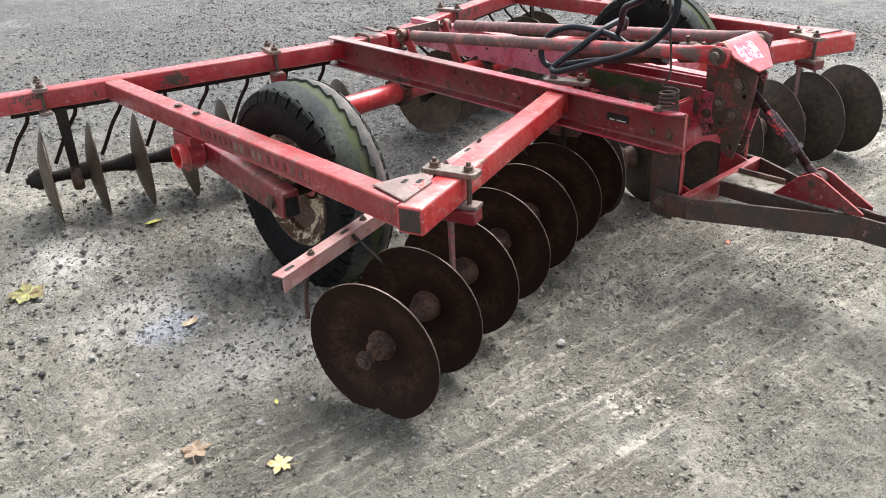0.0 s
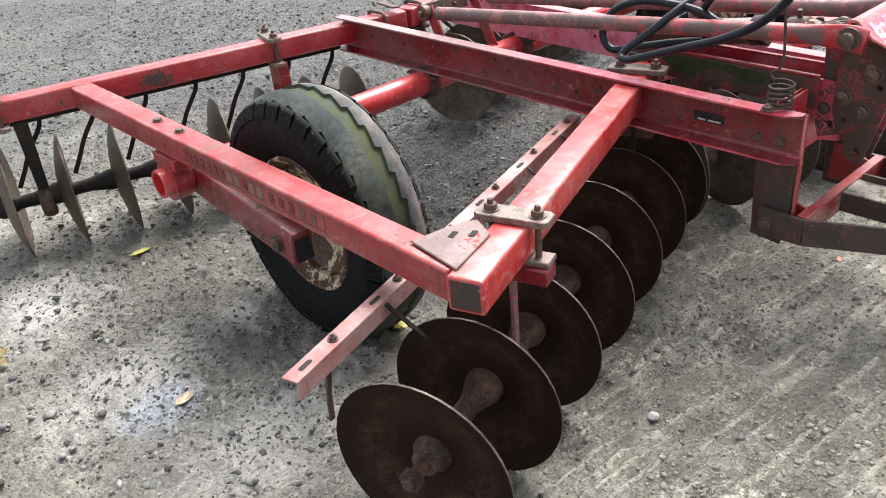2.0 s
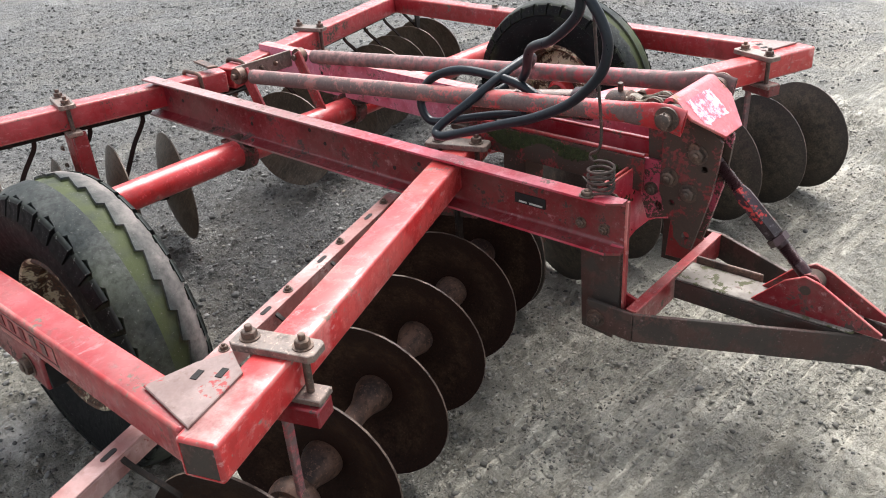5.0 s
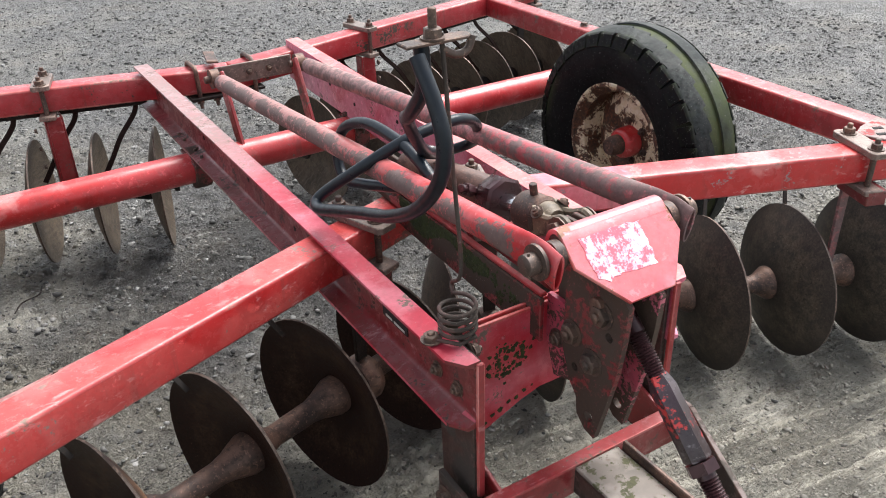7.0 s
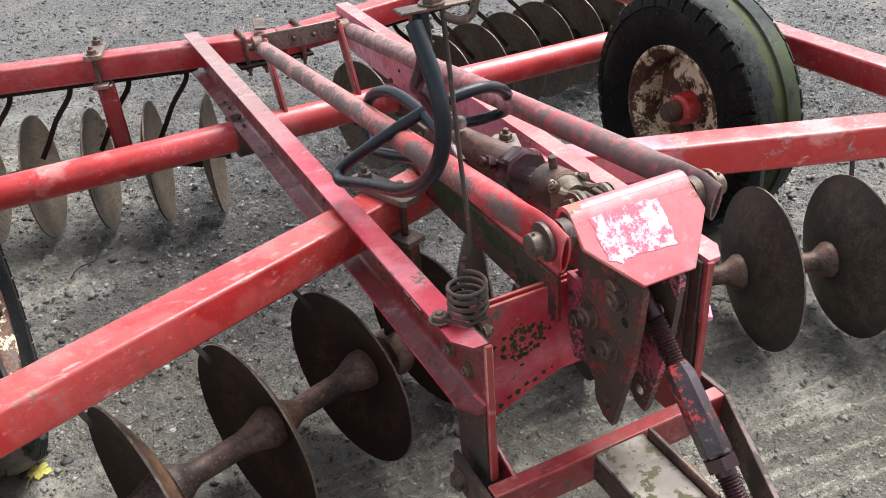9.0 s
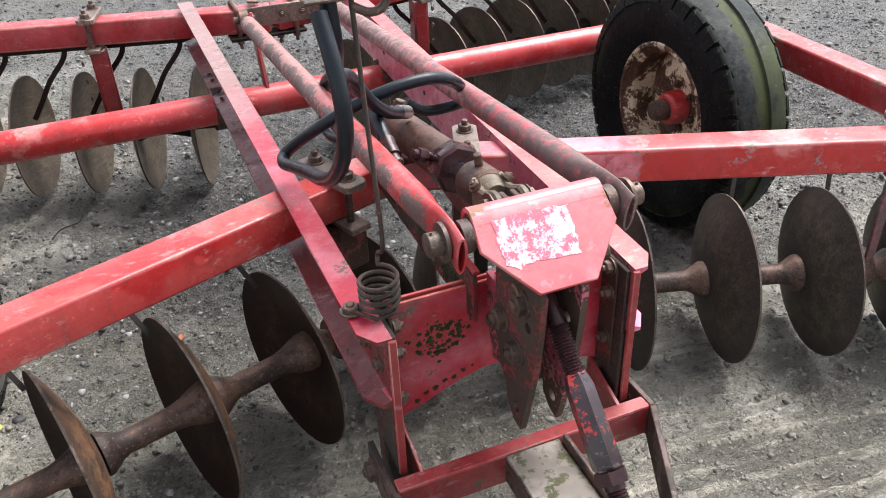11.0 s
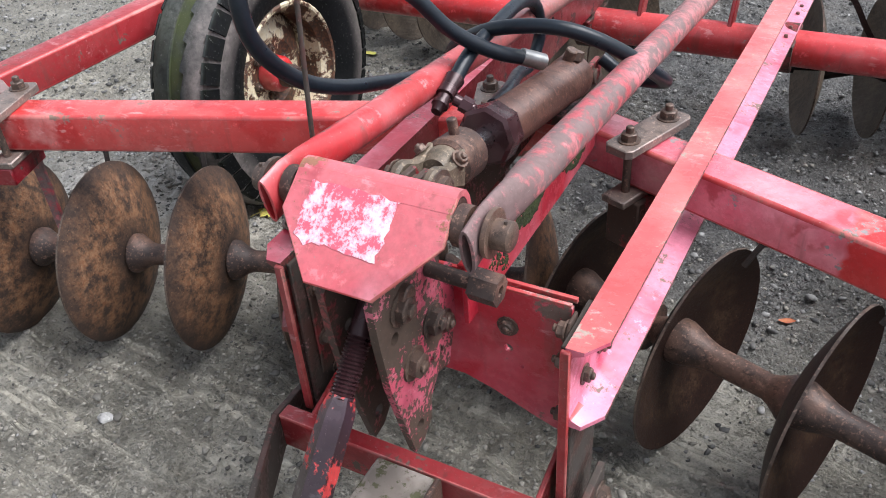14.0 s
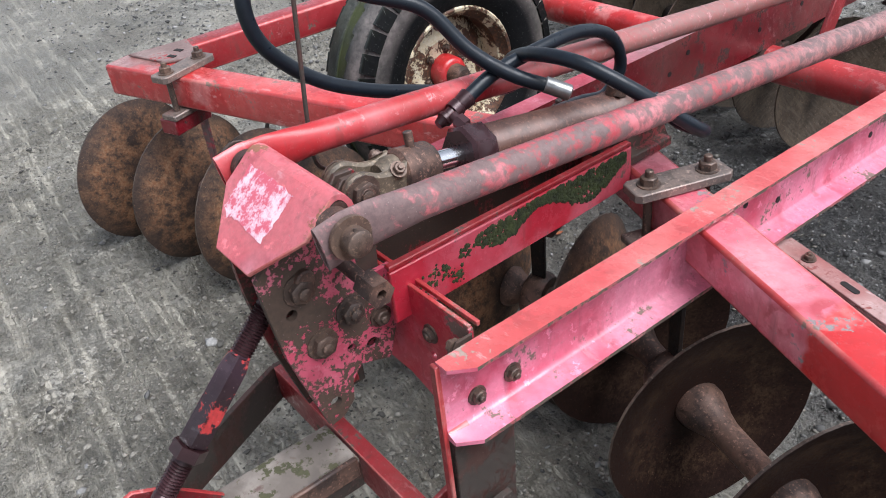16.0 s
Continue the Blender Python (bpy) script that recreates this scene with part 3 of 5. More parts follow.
def hexbolt(bm, p, d, size=0.012, stub=0.012, head=0.013):
    """Washer, hexagon nut and a stub of thread in one turned piece, standing on p along d."""
    m = along(p, d)
    rows = [(0, size * 1.55, 0), (0.003, size * 1.55, 0), (0.003, size * 1.15, 1), (head, size * 1.15, 1), (head + 0.002, size * 0.92, 0)]
    if stub:
        rows += [(head + 0.002, size * 0.55, 0), (head + stub, size * 0.55, 0), (head + stub + 0.002, size * 0.4, 0)]
    rings = []
    for x, r, six in rows:
        rings.append([bm.verts.new(m @ Vector((x, q * math.cos(a), q * math.sin(a)))) for a, q in [(math.pi * k / 6, r * (0.872 if six and k % 2 else 1)) for k in range(12)]])
    for a, b in zip(rings, rings[1:]):
        for k in range(12):
            bm.faces.new((a[k], a[(k + 1) % 12], b[(k + 1) % 12], b[k]))
    bm.faces.new(rings[0][::-1])
    bm.faces.new(rings[-1])
    return bm


def strip(bm, pts, w, t, across):
    """A flat strip along points, w wide along the direction across, t thick."""
    pts = [Vector(p) for p in pts]
    rings = []
    for i, p in enumerate(pts):
        d = (pts[min(i + 1, len(pts) - 1)] - pts[max(i - 1, 0)]).normalized()
        u = (Vector(across) - d * Vector(across).dot(d)).normalized() * w / 2
        v = d.cross(u).normalized() * t / 2
        rings.append([bm.verts.new(p + q) for q in (-u - v, u - v, u + v, -u + v)])
    for a, b in zip(rings, rings[1:]):
        for k in range(4):
            bm.faces.new((a[k], a[(k + 1) % 4], b[(k + 1) % 4], b[k]))
    bm.faces.new(rings[0][::-1])
    bm.faces.new(rings[-1])
    return bm


def loft(bm, sections, seg=20):
    """A tube of oval sections (centre, half width along x, half height across the path); the first end is open, with a wall."""
    cs = [Vector(c) for c, _, _ in sections]
    rings = []

    def ring(i, k):
        d = (cs[min(i + 1, len(cs) - 1)] - cs[max(i - 1, 0)]).normalized()
        u = Vector((1, 0, 0))
        v = u.cross(d).normalized()
        _, rx, rz = sections[i]
        return [bm.verts.new(cs[i] + (rx - k) * math.cos(a) * u + (rz - k) * math.sin(a) * v) for a in [2 * math.pi * n / seg for n in range(seg)]]
    rings = [ring(2, 0.005), ring(1, 0.005), ring(0, 0.005)] + [ring(i, 0) for i in range(len(sections))]
    for a, b in zip(rings, rings[1:]):
        for k in range(seg):
            bm.faces.new((a[k], a[(k + 1) % seg], b[(k + 1) % seg], b[k]))
    bm.faces.new(rings[0][::-1])
    bm.faces.new(rings[-1])
    return bm


def link_mesh(name, me, parent, label="", m=None):
    ob = new(name, me)
    ob.parent = parent
    if m is not None:
        ob.matrix_local = m
    if label:
        ob["label"] = label
    return ob


def finish(bm, name, *mats):
    bmesh.ops.recalc_face_normals(bm, faces=bm.faces[:])
    me = bpy.data.meshes.new(name)
    bm.to_mesh(me)
    bm.free()
    for mt in mats:
        me.materials.append(mt)
    me.polygons.foreach_set("use_smooth", [True] * len(me.polygons))
    me.set_sharp_from_angle(angle=radians(38))
    return me


def part(name, bm, material, parent, label="", m=None, edge=None):
    """One mesh object under a thing or under a part. edge: a material for its narrow broken edges."""
    if edge:
        for f in bm.faces:
            if len(f.verts) == 4 and min(e.calc_length() for e in f.edges) < 0.0062 and max(e.calc_length() for e in f.edges) > 0.03:
                f.material_index = 1
    return link_mesh(name, finish(bm, name, *((material, edge) if edge else (material,))), parent, label, m)


BOLT_MESH = {}


def bolts(parent, rows, size=0.012, stub=0.012, head=0.013):
    """Bolts of one kind, each an object: rows of (place, direction)."""
    key = (size, stub, head)
    if key not in BOLT_MESH:
        BOLT_MESH[key] = finish(hexbolt(B(), (0, 0, 0), (1, 0, 0), size, stub, head), "bolt", BOLT)
    for p, d in rows:
        link_mesh("bolt", BOLT_MESH[key], parent, "", along(p, d) @ Matrix.Rotation(random.uniform(0, 1), 4, "X"))


XC, YC = 3.135, 1.655

# ---- ground ----
def value_noise(x, y, seed):
    """Smooth noise from 0 to 1 on arrays of places."""
    xi, yi = np.floor(x).astype(np.int64), np.floor(y).astype(np.int64)
    fx, fy = x - xi, y - yi
    fx, fy = fx * fx * (3 - 2 * fx), fy * fy * (3 - 2 * fy)

    def rnd(a, b):
        h = (a * 374761393 + b * 668265263 + seed * 974711) & 0xFFFFFFFF
        h = ((h ^ (h >> 13)) * 1274126177) & 0xFFFFFFFF
        return ((h ^ (h >> 16)) & 0xFFFF) / 65535.0
    a, b, c, d = rnd(xi, yi), rnd(xi + 1, yi), rnd(xi, yi + 1), rnd(xi + 1, yi + 1)
    return (a * (1 - fx) + b * fx) * (1 - fy) + (c * (1 - fx) + d * fx) * fy


def slope_of(x):
    """The yard lies a little higher on one side of the machine than on the other."""
    a, b = np.clip((XC - 0.8 - x) / 1.3, 0, 1), np.clip((x - XC - 0.3) / 1.5, 0, 1)
    return 0.045 * a * a * (3 - 2 * a) - 0.018 * b * b * (3 - 2 * b)


def relief(x, y):
    """Height of the yard: clods, and shallow wheel tracks that run across in front of the machine."""
    h = 0.012 * (value_noise(x * 1.3, y * 1.3, 1) - 0.5) + 0.010 * (value_noise(x * 4.1, y * 4.1, 2) - 0.5)
    clod = value_noise(x * 17, y * 17, 3)
    clod2 = value_noise(x * 33 + 3.1, y * 33, 4)
    rough = 0.45 + 0.55 * value_noise(x * 1.1 + 9, y * 1.1, 5)
    h += rough * (0.070 * np.clip(clod - 0.58, 0, 0.25) + 0.070 * np.clip(clod2 - 0.52, 0, 0.3))
    h += 0.017 * (value_noise(x * 62, y * 62, 6) - 0.5)
    mx, my = x - XC, y - YC
    # trodden flat where the discs stand
    ax = np.abs(mx)
    for gy in (0.732 - 0.318 * (ax - 0.088), 2.348 + 0.2831 * (ax - 0.358)):
        h = h * (1 - 0.8 * np.exp(-((my - gy) / 0.10) ** 2) * np.clip((2.1 - ax) / 0.2, 0, 1))
    track = np.exp(-((my + 0.15 - 0.12 * mx) / 0.42) ** 2) * np.clip((mx + 2.3) / 0.8, 0, 1) * np.clip((2.6 - mx) / 0.8, 0, 1)
    comb = value_noise(mx * 1.6, (my - 0.11 * mx) * 26, 7) - 0.5
    h = h * (1 - 0.45 * track) + track * 0.013 * comb
    return h + slope_of(x)


def growing(lo, hi, step, limit):
    inner = list(np.arange(lo, hi + step, step))
    a, b, s = inner[0], inner[-1], step
    left, right = [], []
    while b - hi < limit:
        s *= 1.16
        a, b = a - s, b + s
        left.append(a)
        right.append(b)
    return np.array(left[::-1] + inner + right)


gx, gy = growing(-0.2, 6.2, 0.0115, 380), growing(0.3, 5.6, 0.0115, 380)
X, Y = np.meshgrid(gx, gy)
near = np.clip(1 - np.maximum(np.maximum(-0.2 - X, X - 6.2), np.maximum(0.3 - Y, Y - 5.6)) / 0.5, 0, 1)
Z = slope_of(X) + (relief(X, Y) - slope_of(X)) * near
nx, ny = len(gx), len(gy)
me = bpy.data.meshes.new("ground")
me.vertices.add(nx * ny)
me.vertices.foreach_set("co", np.stack([X, Y, Z], -1).ravel())
idx = np.arange(nx * ny).reshape(ny, nx)
quads = np.stack([idx[:-1, :-1], idx[:-1, 1:], idx[1:, 1:], idx[1:, :-1]], -1).reshape(-1, 4)
me.loops.add(quads.size)
me.loops.foreach_set("vertex_index", quads.ravel())
me.polygons.add(len(quads))
me.polygons.foreach_set("loop_start", np.arange(0, quads.size, 4))
me.polygons.foreach_set("use_smooth", [True] * len(quads))
me.update(calc_edges=True)
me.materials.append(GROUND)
tagged(new("ground", me), "grey gravel and mud farmyard, damp in patches", "ground", kind="structure")


def height(x, y):
    """The yard's height at one place."""
    return float(relief(np.array([x]), np.array([y]))[0])


# ---- the disc harrow ----
harrow = tagged(new("disc_harrow"), "old red tandem disc harrow with rusty discs, parked on gravel", "disc harrow")
harrow.location = (XC, YC, 0)
TOP, LOW = 0.770, 0.669          # top and underside of the square frame tubes


def front_y(x):
    """Centre line of a front gang beam."""
    return 0.165 + 0.369 * (1.648 - abs(x))


def rear_y(x):
    return 2.310 + 0.255 * abs(x)


def tube_beam(a, b, w=0.1, h=0.101):
    """A square tube with rounded corners; both ends are closed a little inside the rim."""
    bm = bar(B(), a, b, w, h, 0.009, 3)
    d = (Vector(b) - Vector(a)).normalized()
    ends = sorted((f for f in bm.faces if abs(f.normal.dot(d)) > 0.99), key=lambda f: -f.calc_area())[:2]
    for f in ends:
        n = f.normal.copy()
        bmesh.ops.inset_individual(bm, faces=[f], thickness=0.002)
        bmesh.ops.translate(bm, verts=f.verts[:], vec=-n * 0.006)
    return bm


def web_x(y):
    """Outer face of a channel's web; the channels spread a little to the rear."""
    return 0.2785 + 0.015 * y


def channel(s):
    """A rolled C-channel with tapered flanges outwards; the front corners of the flanges are cut off."""
    bm = B()
    e = 2.42
    rows = []
    for y, w in ((0.0, 0.022), (0.040, 0.0495), (e, 0.0495)):
        q = w / 0.0495
        sec = [(-0.0085, 0.780), (w, 0.780), (w, 0.7725), (0.012 * q, 0.765), (0.003, 0.760), (0, 0.750), (0, 0.640), (0.003, 0.630), (0.012 * q, 0.625), (w, 0.6175), (w, 0.609), (-0.0085, 0.609)]
        rows.append([bm.verts.new(((web_x(y) + x) * s, y, z + 0.0085 * y)) for x, z in sec])
    n = len(rows[0])
    for a, b in zip(rows, rows[1:]):
        for k in range(n):
            bm.faces.new((a[k], a[(k + 1) % n], b[(k + 1) % n], b[k]))
    bm.faces.new(rows[0])
    bm.faces.new(rows[-1][::-1])
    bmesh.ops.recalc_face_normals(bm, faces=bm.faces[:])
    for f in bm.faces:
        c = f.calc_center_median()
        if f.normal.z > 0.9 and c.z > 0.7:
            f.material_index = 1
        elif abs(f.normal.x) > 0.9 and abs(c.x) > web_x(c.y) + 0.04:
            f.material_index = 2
    return bm


def clamp(parent, x, y, slope, wide=0.20, drop=0.0, mat=None):
    """A plate over a tube, drawn down by two long bolts to a foot below."""
    turn = Matrix.Rotation(math.atan(slope), 3, "Z")
    ax = turn @ Vector((0, 1, 0))
    c = Vector((x, y, TOP + 0.0105 - drop))
    m = Matrix.Translation(c) @ turn.to_4x4()
    a, b = 0.035, wide / 2
    top = part("clamp_plate", plate(B(), [(-a, -b + 0.012), (-a + 0.01, -b), (a - 0.01, -b), (a, -b + 0.012), (a, b - 0.012), (a - 0.01, b), (-a + 0.01, b), (-a, b - 0.012)], 0.020, m), mat or GREY_STEEL, parent, "grey steel clamp plate with two bolts")
    rows = []
    for s in (-1, 1):
        p = c + ax * s * 0.068
        rows.append((p + Vector((0, 0, 0.010)), (0, 0, 1)))
        part("clamp_stud", rod(B(), p + Vector((0, 0, -0.012)), (p.x, p.y, LOW - 0.03 - drop), 0.0095, 10), BOLT, top)
    bolts(top, rows, 0.016, 0.014, 0.018)
    part("clamp_foot", box(B(), (x, y, LOW - 0.012 - drop), (0.062, wide, 0.018), turn, 0.003), mat or GREY_STEEL, top)
    return top


for s in (-1, 1):
    drop = 0.018 if s > 0 else 0.0      # one front beam hangs a little at its outer end
    # the left web's colour carries its shade; its top flange keeps the lighter crimson
    ch = part("frame_channel", channel(s), RED_PINK if s > 0 else RED_SHADE, harrow, "faded pinkish-red steel channel" if s > 0 else "red steel channel, its web darkened for shade, grimy", edge=CORAL if s > 0 else CHANNEL_TOP)
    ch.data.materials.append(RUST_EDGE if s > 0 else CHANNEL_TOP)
    bolts(ch, [((web_x(y) * s, y, z), (s, 0, 0)) for y, z in ((0.069, 0.668), (0.149, 0.670))], 0.0125, 0.006, 0.011)
    bolts(ch, [(((web_x(y) + 0.026) * s, y, 0.6205), (0, 0, 1)) for y in (1.70, 1.775, 1.90, 1.97)], 0.011, 0.012, 0.012)
    # punched holes in the web, their shaded insides drawn as thin black discs
    for y, z in ((0.80, 0.72), (0.92, 0.68), (1.28, 0.70), (1.36, 0.74), (1.72, 0.70), (1.95, 0.72), (2.2, 0.72)):
        for e in (0.0012, -0.0092):
            hole = lathe(B(), [(0, 0), (0, 0.008), (0.0012, 0.008), (0.0012, 0)], along(((web_x(y) + e - 0.0008) * s, y, z), (s, 0, 0)), 10)
            part("bolt_hole", hole, BLACK, ch)
    front = part("front_beam", tube_beam((1.648 * s, front_y(1.648), 0.7195 - drop), (0.02 * s, front_y(0.02), 0.7195)), RED_RUBBED if s < 0 else RED_ENDED, harrow, "bright red square tube, scuffed along its top", edge=EDGE)
    end = Vector((1.648 * s, front_y(1.648), 0.7195 - drop))
    d = Vector((-0.938 * s, 0.346, 0))
    # rusty cap, its colour darkened in place of a deeper, shaded recess
    part("end_cap", box(B(), end + d * 0.004, (0.086, 0.004, 0.087), Matrix((axes(d)[1], axes(d)[0], axes(d)[2])).transposed(), 0.001), RED_BROWN, front, "rusty end cap, darkened for the shade of a deeper recess")
    part("rear_beam", tube_beam((2.26 * s, rear_y(2.26), 0.7195), (0.006 * s, rear_y(0), 0.7195)), RED_REAR, harrow, "red square tube flaked to black in patches", edge=EDGE)
    side = part("side_beam", tube_beam((1.60 * s, 0.225, 0.7185 - drop), (1.60 * s, rear_y(1.6) - 0.053, 0.7185), 0.092, 0.099), RED, harrow, "red square tube with a worn maker's panel" if s < 0 else "", edge=EDGE)
    # corner gusset laid over the joint of side and front beam
    gus = part("corner_gusset", plate(B(), [(x * -s, y) for x, y in ((-1.612, 0.40), (-1.493, 0.378), (-1.42, 0.345), (-1.455, 0.262), (-1.634, 0.205))], 0.008, Matrix.Translation((0, 0, TOP + 0.0045 - drop))), GUSSET, harrow, "bare grey gusset plate with square holes")
    # black slabs stand for the shade inside the gusset's holes
    for x, y in ((1.521, 0.334), (1.485, 0.295)):
        part("slot", box(B(), (x * s, y, TOP + 0.0094 - drop), (0.032, 0.016, 0.002), Matrix.Rotation(-0.37 * s, 3, "Z"), 0), BLACK, gus)
    bolts(side, [((1.60 * s, y, TOP - 0.002), (0, 0, 1)) for y in (1.72, 1.90)], 0.014, 0, 0.010)
    clamp(harrow, 1.349 * s, front_y(1.349), -0.369 * s, 0.215, 0.82 * drop)
    clamp(harrow, 0.191 * s, front_y(0.191), -0.369 * s, 0.225)
    clamp(harrow, 0.712 * s, rear_y(0.712), 0.255 * s, 0.19)
    clamp(harrow, 1.934 * s, rear_y(1.934), 0.255 * s, 0.19)

# maker's panel on the outer side of the near side beam: an outlined strip with worn bars
panel = B()
for z, h in ((0.747, 0.003), (0.694, 0.003)):
    box(panel, (-1.647, 1.18, z), (0.0016, 0.86, h), None, 0)
for y in (0.752, 1.608):
    box(panel, (-1.647, y, 0.7205), (0.0016, 0.003, 0.05), None, 0)
part("panel_outline", panel, LETTER_GREY, harrow)
for i in range(6):
    part("lettering_bar", box(B(), (-1.6472, 1.575 - i * 0.046, 0.7205), (0.0018, 0.026, 0.034), None, 0), LETTER_DARK, harrow)
for i in range(5):
    part("lettering_bar", box(B(), (-1.6472, 1.295 - i * 0.047, 0.7205), (0.0018, 0.030, 0.036), None, 0), LETTER_CREAM if i in (0, 1, 3, 4) else LETTER_DARK, harrow)
for i in range(5):
    part("lettering_bar", box(B(), (-1.6472, 1.04 - i * 0.058, 0.7205), (0.0018, 0.026, 0.034), None, 0), LETTER_DARK if i < 3 else LETTER_GREY, harrow)
# maker's plate on the near channel
part("name_plate", box(B(), (-0.2850, 0.335, 0.697), (0.003, 0.118, 0.036), None, 0.0008), BLACK, harrow, "small black name plate")


for y, w in ((0.362, 0.030), (0.312, 0.050)):
    part("lettering_bar", box(B(), (-0.2868, y, 0.687), (0.0012, w, 0.006), None, 0), LETTER_PALE, harrow)


# ---- disc gangs ----
def dish(radius=0.265, depth=0.068, thick=0.006):
    """A dished disc about the x axis, bulging towards +x at its middle; the first slot is the bulging face."""
    bm = B()
    n = 9
    prof = [(depth * (1 - (i / n) ** 2), radius * i / n) for i in range(n + 1)]
    front = lathe(bm, prof, None, 40)
    k = len(bm.faces)
    back = [(x - thick, r * (1 - 0.004)) for x, r in prof]
    lathe(bm, back[::-1], None, 40)
    rim_a = [v for v in bm.verts if abs(math.hypot(v.co.y, v.co.z) - radius) < 1e-4]
    rim_b = [v for v in bm.verts if abs(math.hypot(v.co.y, v.co.z) - radius * 0.996) < 1e-4]
    ang = lambda v: math.atan2(v.co.z, v.co.y)
    rim_a.sort(key=ang)
    rim_b.sort(key=ang)
    for i in range(40):
        j = (i + 1) % 40
        bm.faces.new((rim_a[i], rim_a[j], rim_b[j], rim_b[i]))
    bm.faces.ensure_lookup_table()
    last = len(bm.faces) - 40
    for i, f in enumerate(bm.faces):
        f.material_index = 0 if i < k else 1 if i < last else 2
    return bm


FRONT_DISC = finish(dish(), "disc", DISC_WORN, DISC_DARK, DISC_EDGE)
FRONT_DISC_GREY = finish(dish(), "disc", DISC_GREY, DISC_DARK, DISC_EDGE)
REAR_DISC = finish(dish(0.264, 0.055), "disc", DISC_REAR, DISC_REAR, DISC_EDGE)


def spool(length, thin=0.031, flare=0.058):
    """A spacer between two discs, flaring to a cone where it meets them."""
    a, b = 0.105, 0.062
    half = [(0, 0.02), (0, flare), (0.020, flare), (0.045, flare * 0.86), (0.075, thin * 1.25), (a, thin * 1.05)]
    rest = [(length - b, thin), (length - 0.045, thin * 1.2), (length - 0.025, flare * 0.86), (length - 0.012, flare), (length, flare), (length, 0.02)]
    return lathe(B(), half + rest, None, 22)


def gang(s, inner, outer, z, count, disc, bulge, steel, spool_me, stub):
    """A row of discs on one axle, from the inner to the outer end. bulge: +1 if the discs bulge outwards."""
    a, b = Vector((*inner, z[0])), Vector((*outer, z[1]))
    d = (b - a).normalized()
    step = (b - a).length / (count - 1)
    bm = B()
    rod(bm, a - d * 0.06, b + d * stub, 0.019, 14)
    lathe(bm, [(0, 0), (0, 0.034), (0.02, 0.034), (0.02, 0)], along(b + d * (stub - 0.035), d), 6)
    lathe(bm, [(-0.012, 0.02), (-0.012, 0.056), (0.014, 0.056), (0.035, 0.040), (0.05, 0.038), (0.05, 0.02)], along(b + d * (0.062 if bulge > 0 else 0.006 - 0.068), d), 20)
    lathe(bm, [(0, 0), (0, 0.03), (0.02, 0.03), (0.02, 0)], along(a - d * 0.065, d), 6)
    axle = part("gang_axle", bm, steel, harrow, "rusty round gang axle carrying dished discs")
    for i in range(count):
        p = a + d * step * i
        m = along(p, d * bulge) @ Matrix.Rotation(random.uniform(0, 6.28), 4, "X")
        link_mesh("disc", disc, axle, "", m)
        if i < count - 1:
            q = p + d * (0.054 if bulge > 0 else -0.060)
            link_mesh("spool", spool_me, axle, "", along(q, d) @ Matrix.Rotation(random.uniform(0, 6.28), 4, "X"))
    return axle


def gang_y(x):
    """Line of a front gang axle."""
    return 0.732 - 0.318 * (abs(x) - 0.088)


def rear_gang_y(x):
    return 2.348 + 0.2831 * (abs(x) - 0.358)


f_step = 1.753 * math.hypot(1, 0.318) / 6
r_step = 1.632 * math.hypot(1, 0.2831) / 7
FRONT_SPOOL = finish(spool(f_step - 0.010), "spool", STEEL)
REAR_SPOOL = finish(spool(r_step - 0.008, 0.030, 0.050), "spool", STEEL_DARK)
for s in (-1, 1):
    far = 1.841 if s < 0 else 1.805
    gang(s, (0.088 * s, gang_y(0.088)), (far * s, gang_y(far)), (0.269, 0.288 if s < 0 else 0.258), 7, FRONT_DISC if s < 0 else FRONT_DISC_GREY, -1, STEEL, FRONT_SPOOL, 0.075)
    gang(s, (0.358 * s, rear_gang_y(0.358)), (1.990 * s, rear_gang_y(1.990)), (0.283, 0.290 if s < 0 else 0.266), 8, REAR_DISC, 1, STEEL_DARK, REAR_SPOOL, 0.13)


XZ = Matrix(((1, 0, 0, 0), (0, 0, -1, 0), (0, 1, 0, 0), (0, 0, 0, 1)))


def standard(s, x, top, y_top, y_low, z_low, mat, wide=0.062):
    """A flat hanger from a beam down to a bearing round the axle."""
    bm = B()
    turn = Matrix.Rotation(math.atan(-0.315 * s if y_low < 1.5 else 0.31 * s), 4, "Z")
    w = wide / 2
    plate(bm, [(-w, top), (w, top), (w * 0.7, z_low - 0.02), (-w * 0.7, z_low - 0.02)], 0.013, Matrix.Translation((x * s, (y_top + y_low) / 2, 0)) @ turn @ XZ)
    st = part("gang_standard", bm, mat, harrow)
    part("bearing", lathe(B(), [(-0.03, 0.03), (-0.03, 0.062), (-0.012, 0.072), (0.012, 0.072), (0.03, 0.062), (0.03, 0.03)], along((x * s, y_low, z_low), (s, -0.315 if y_low < 1.5 else 0.31, 0)), 20), STEEL, st, "cast bearing housing")
    return st


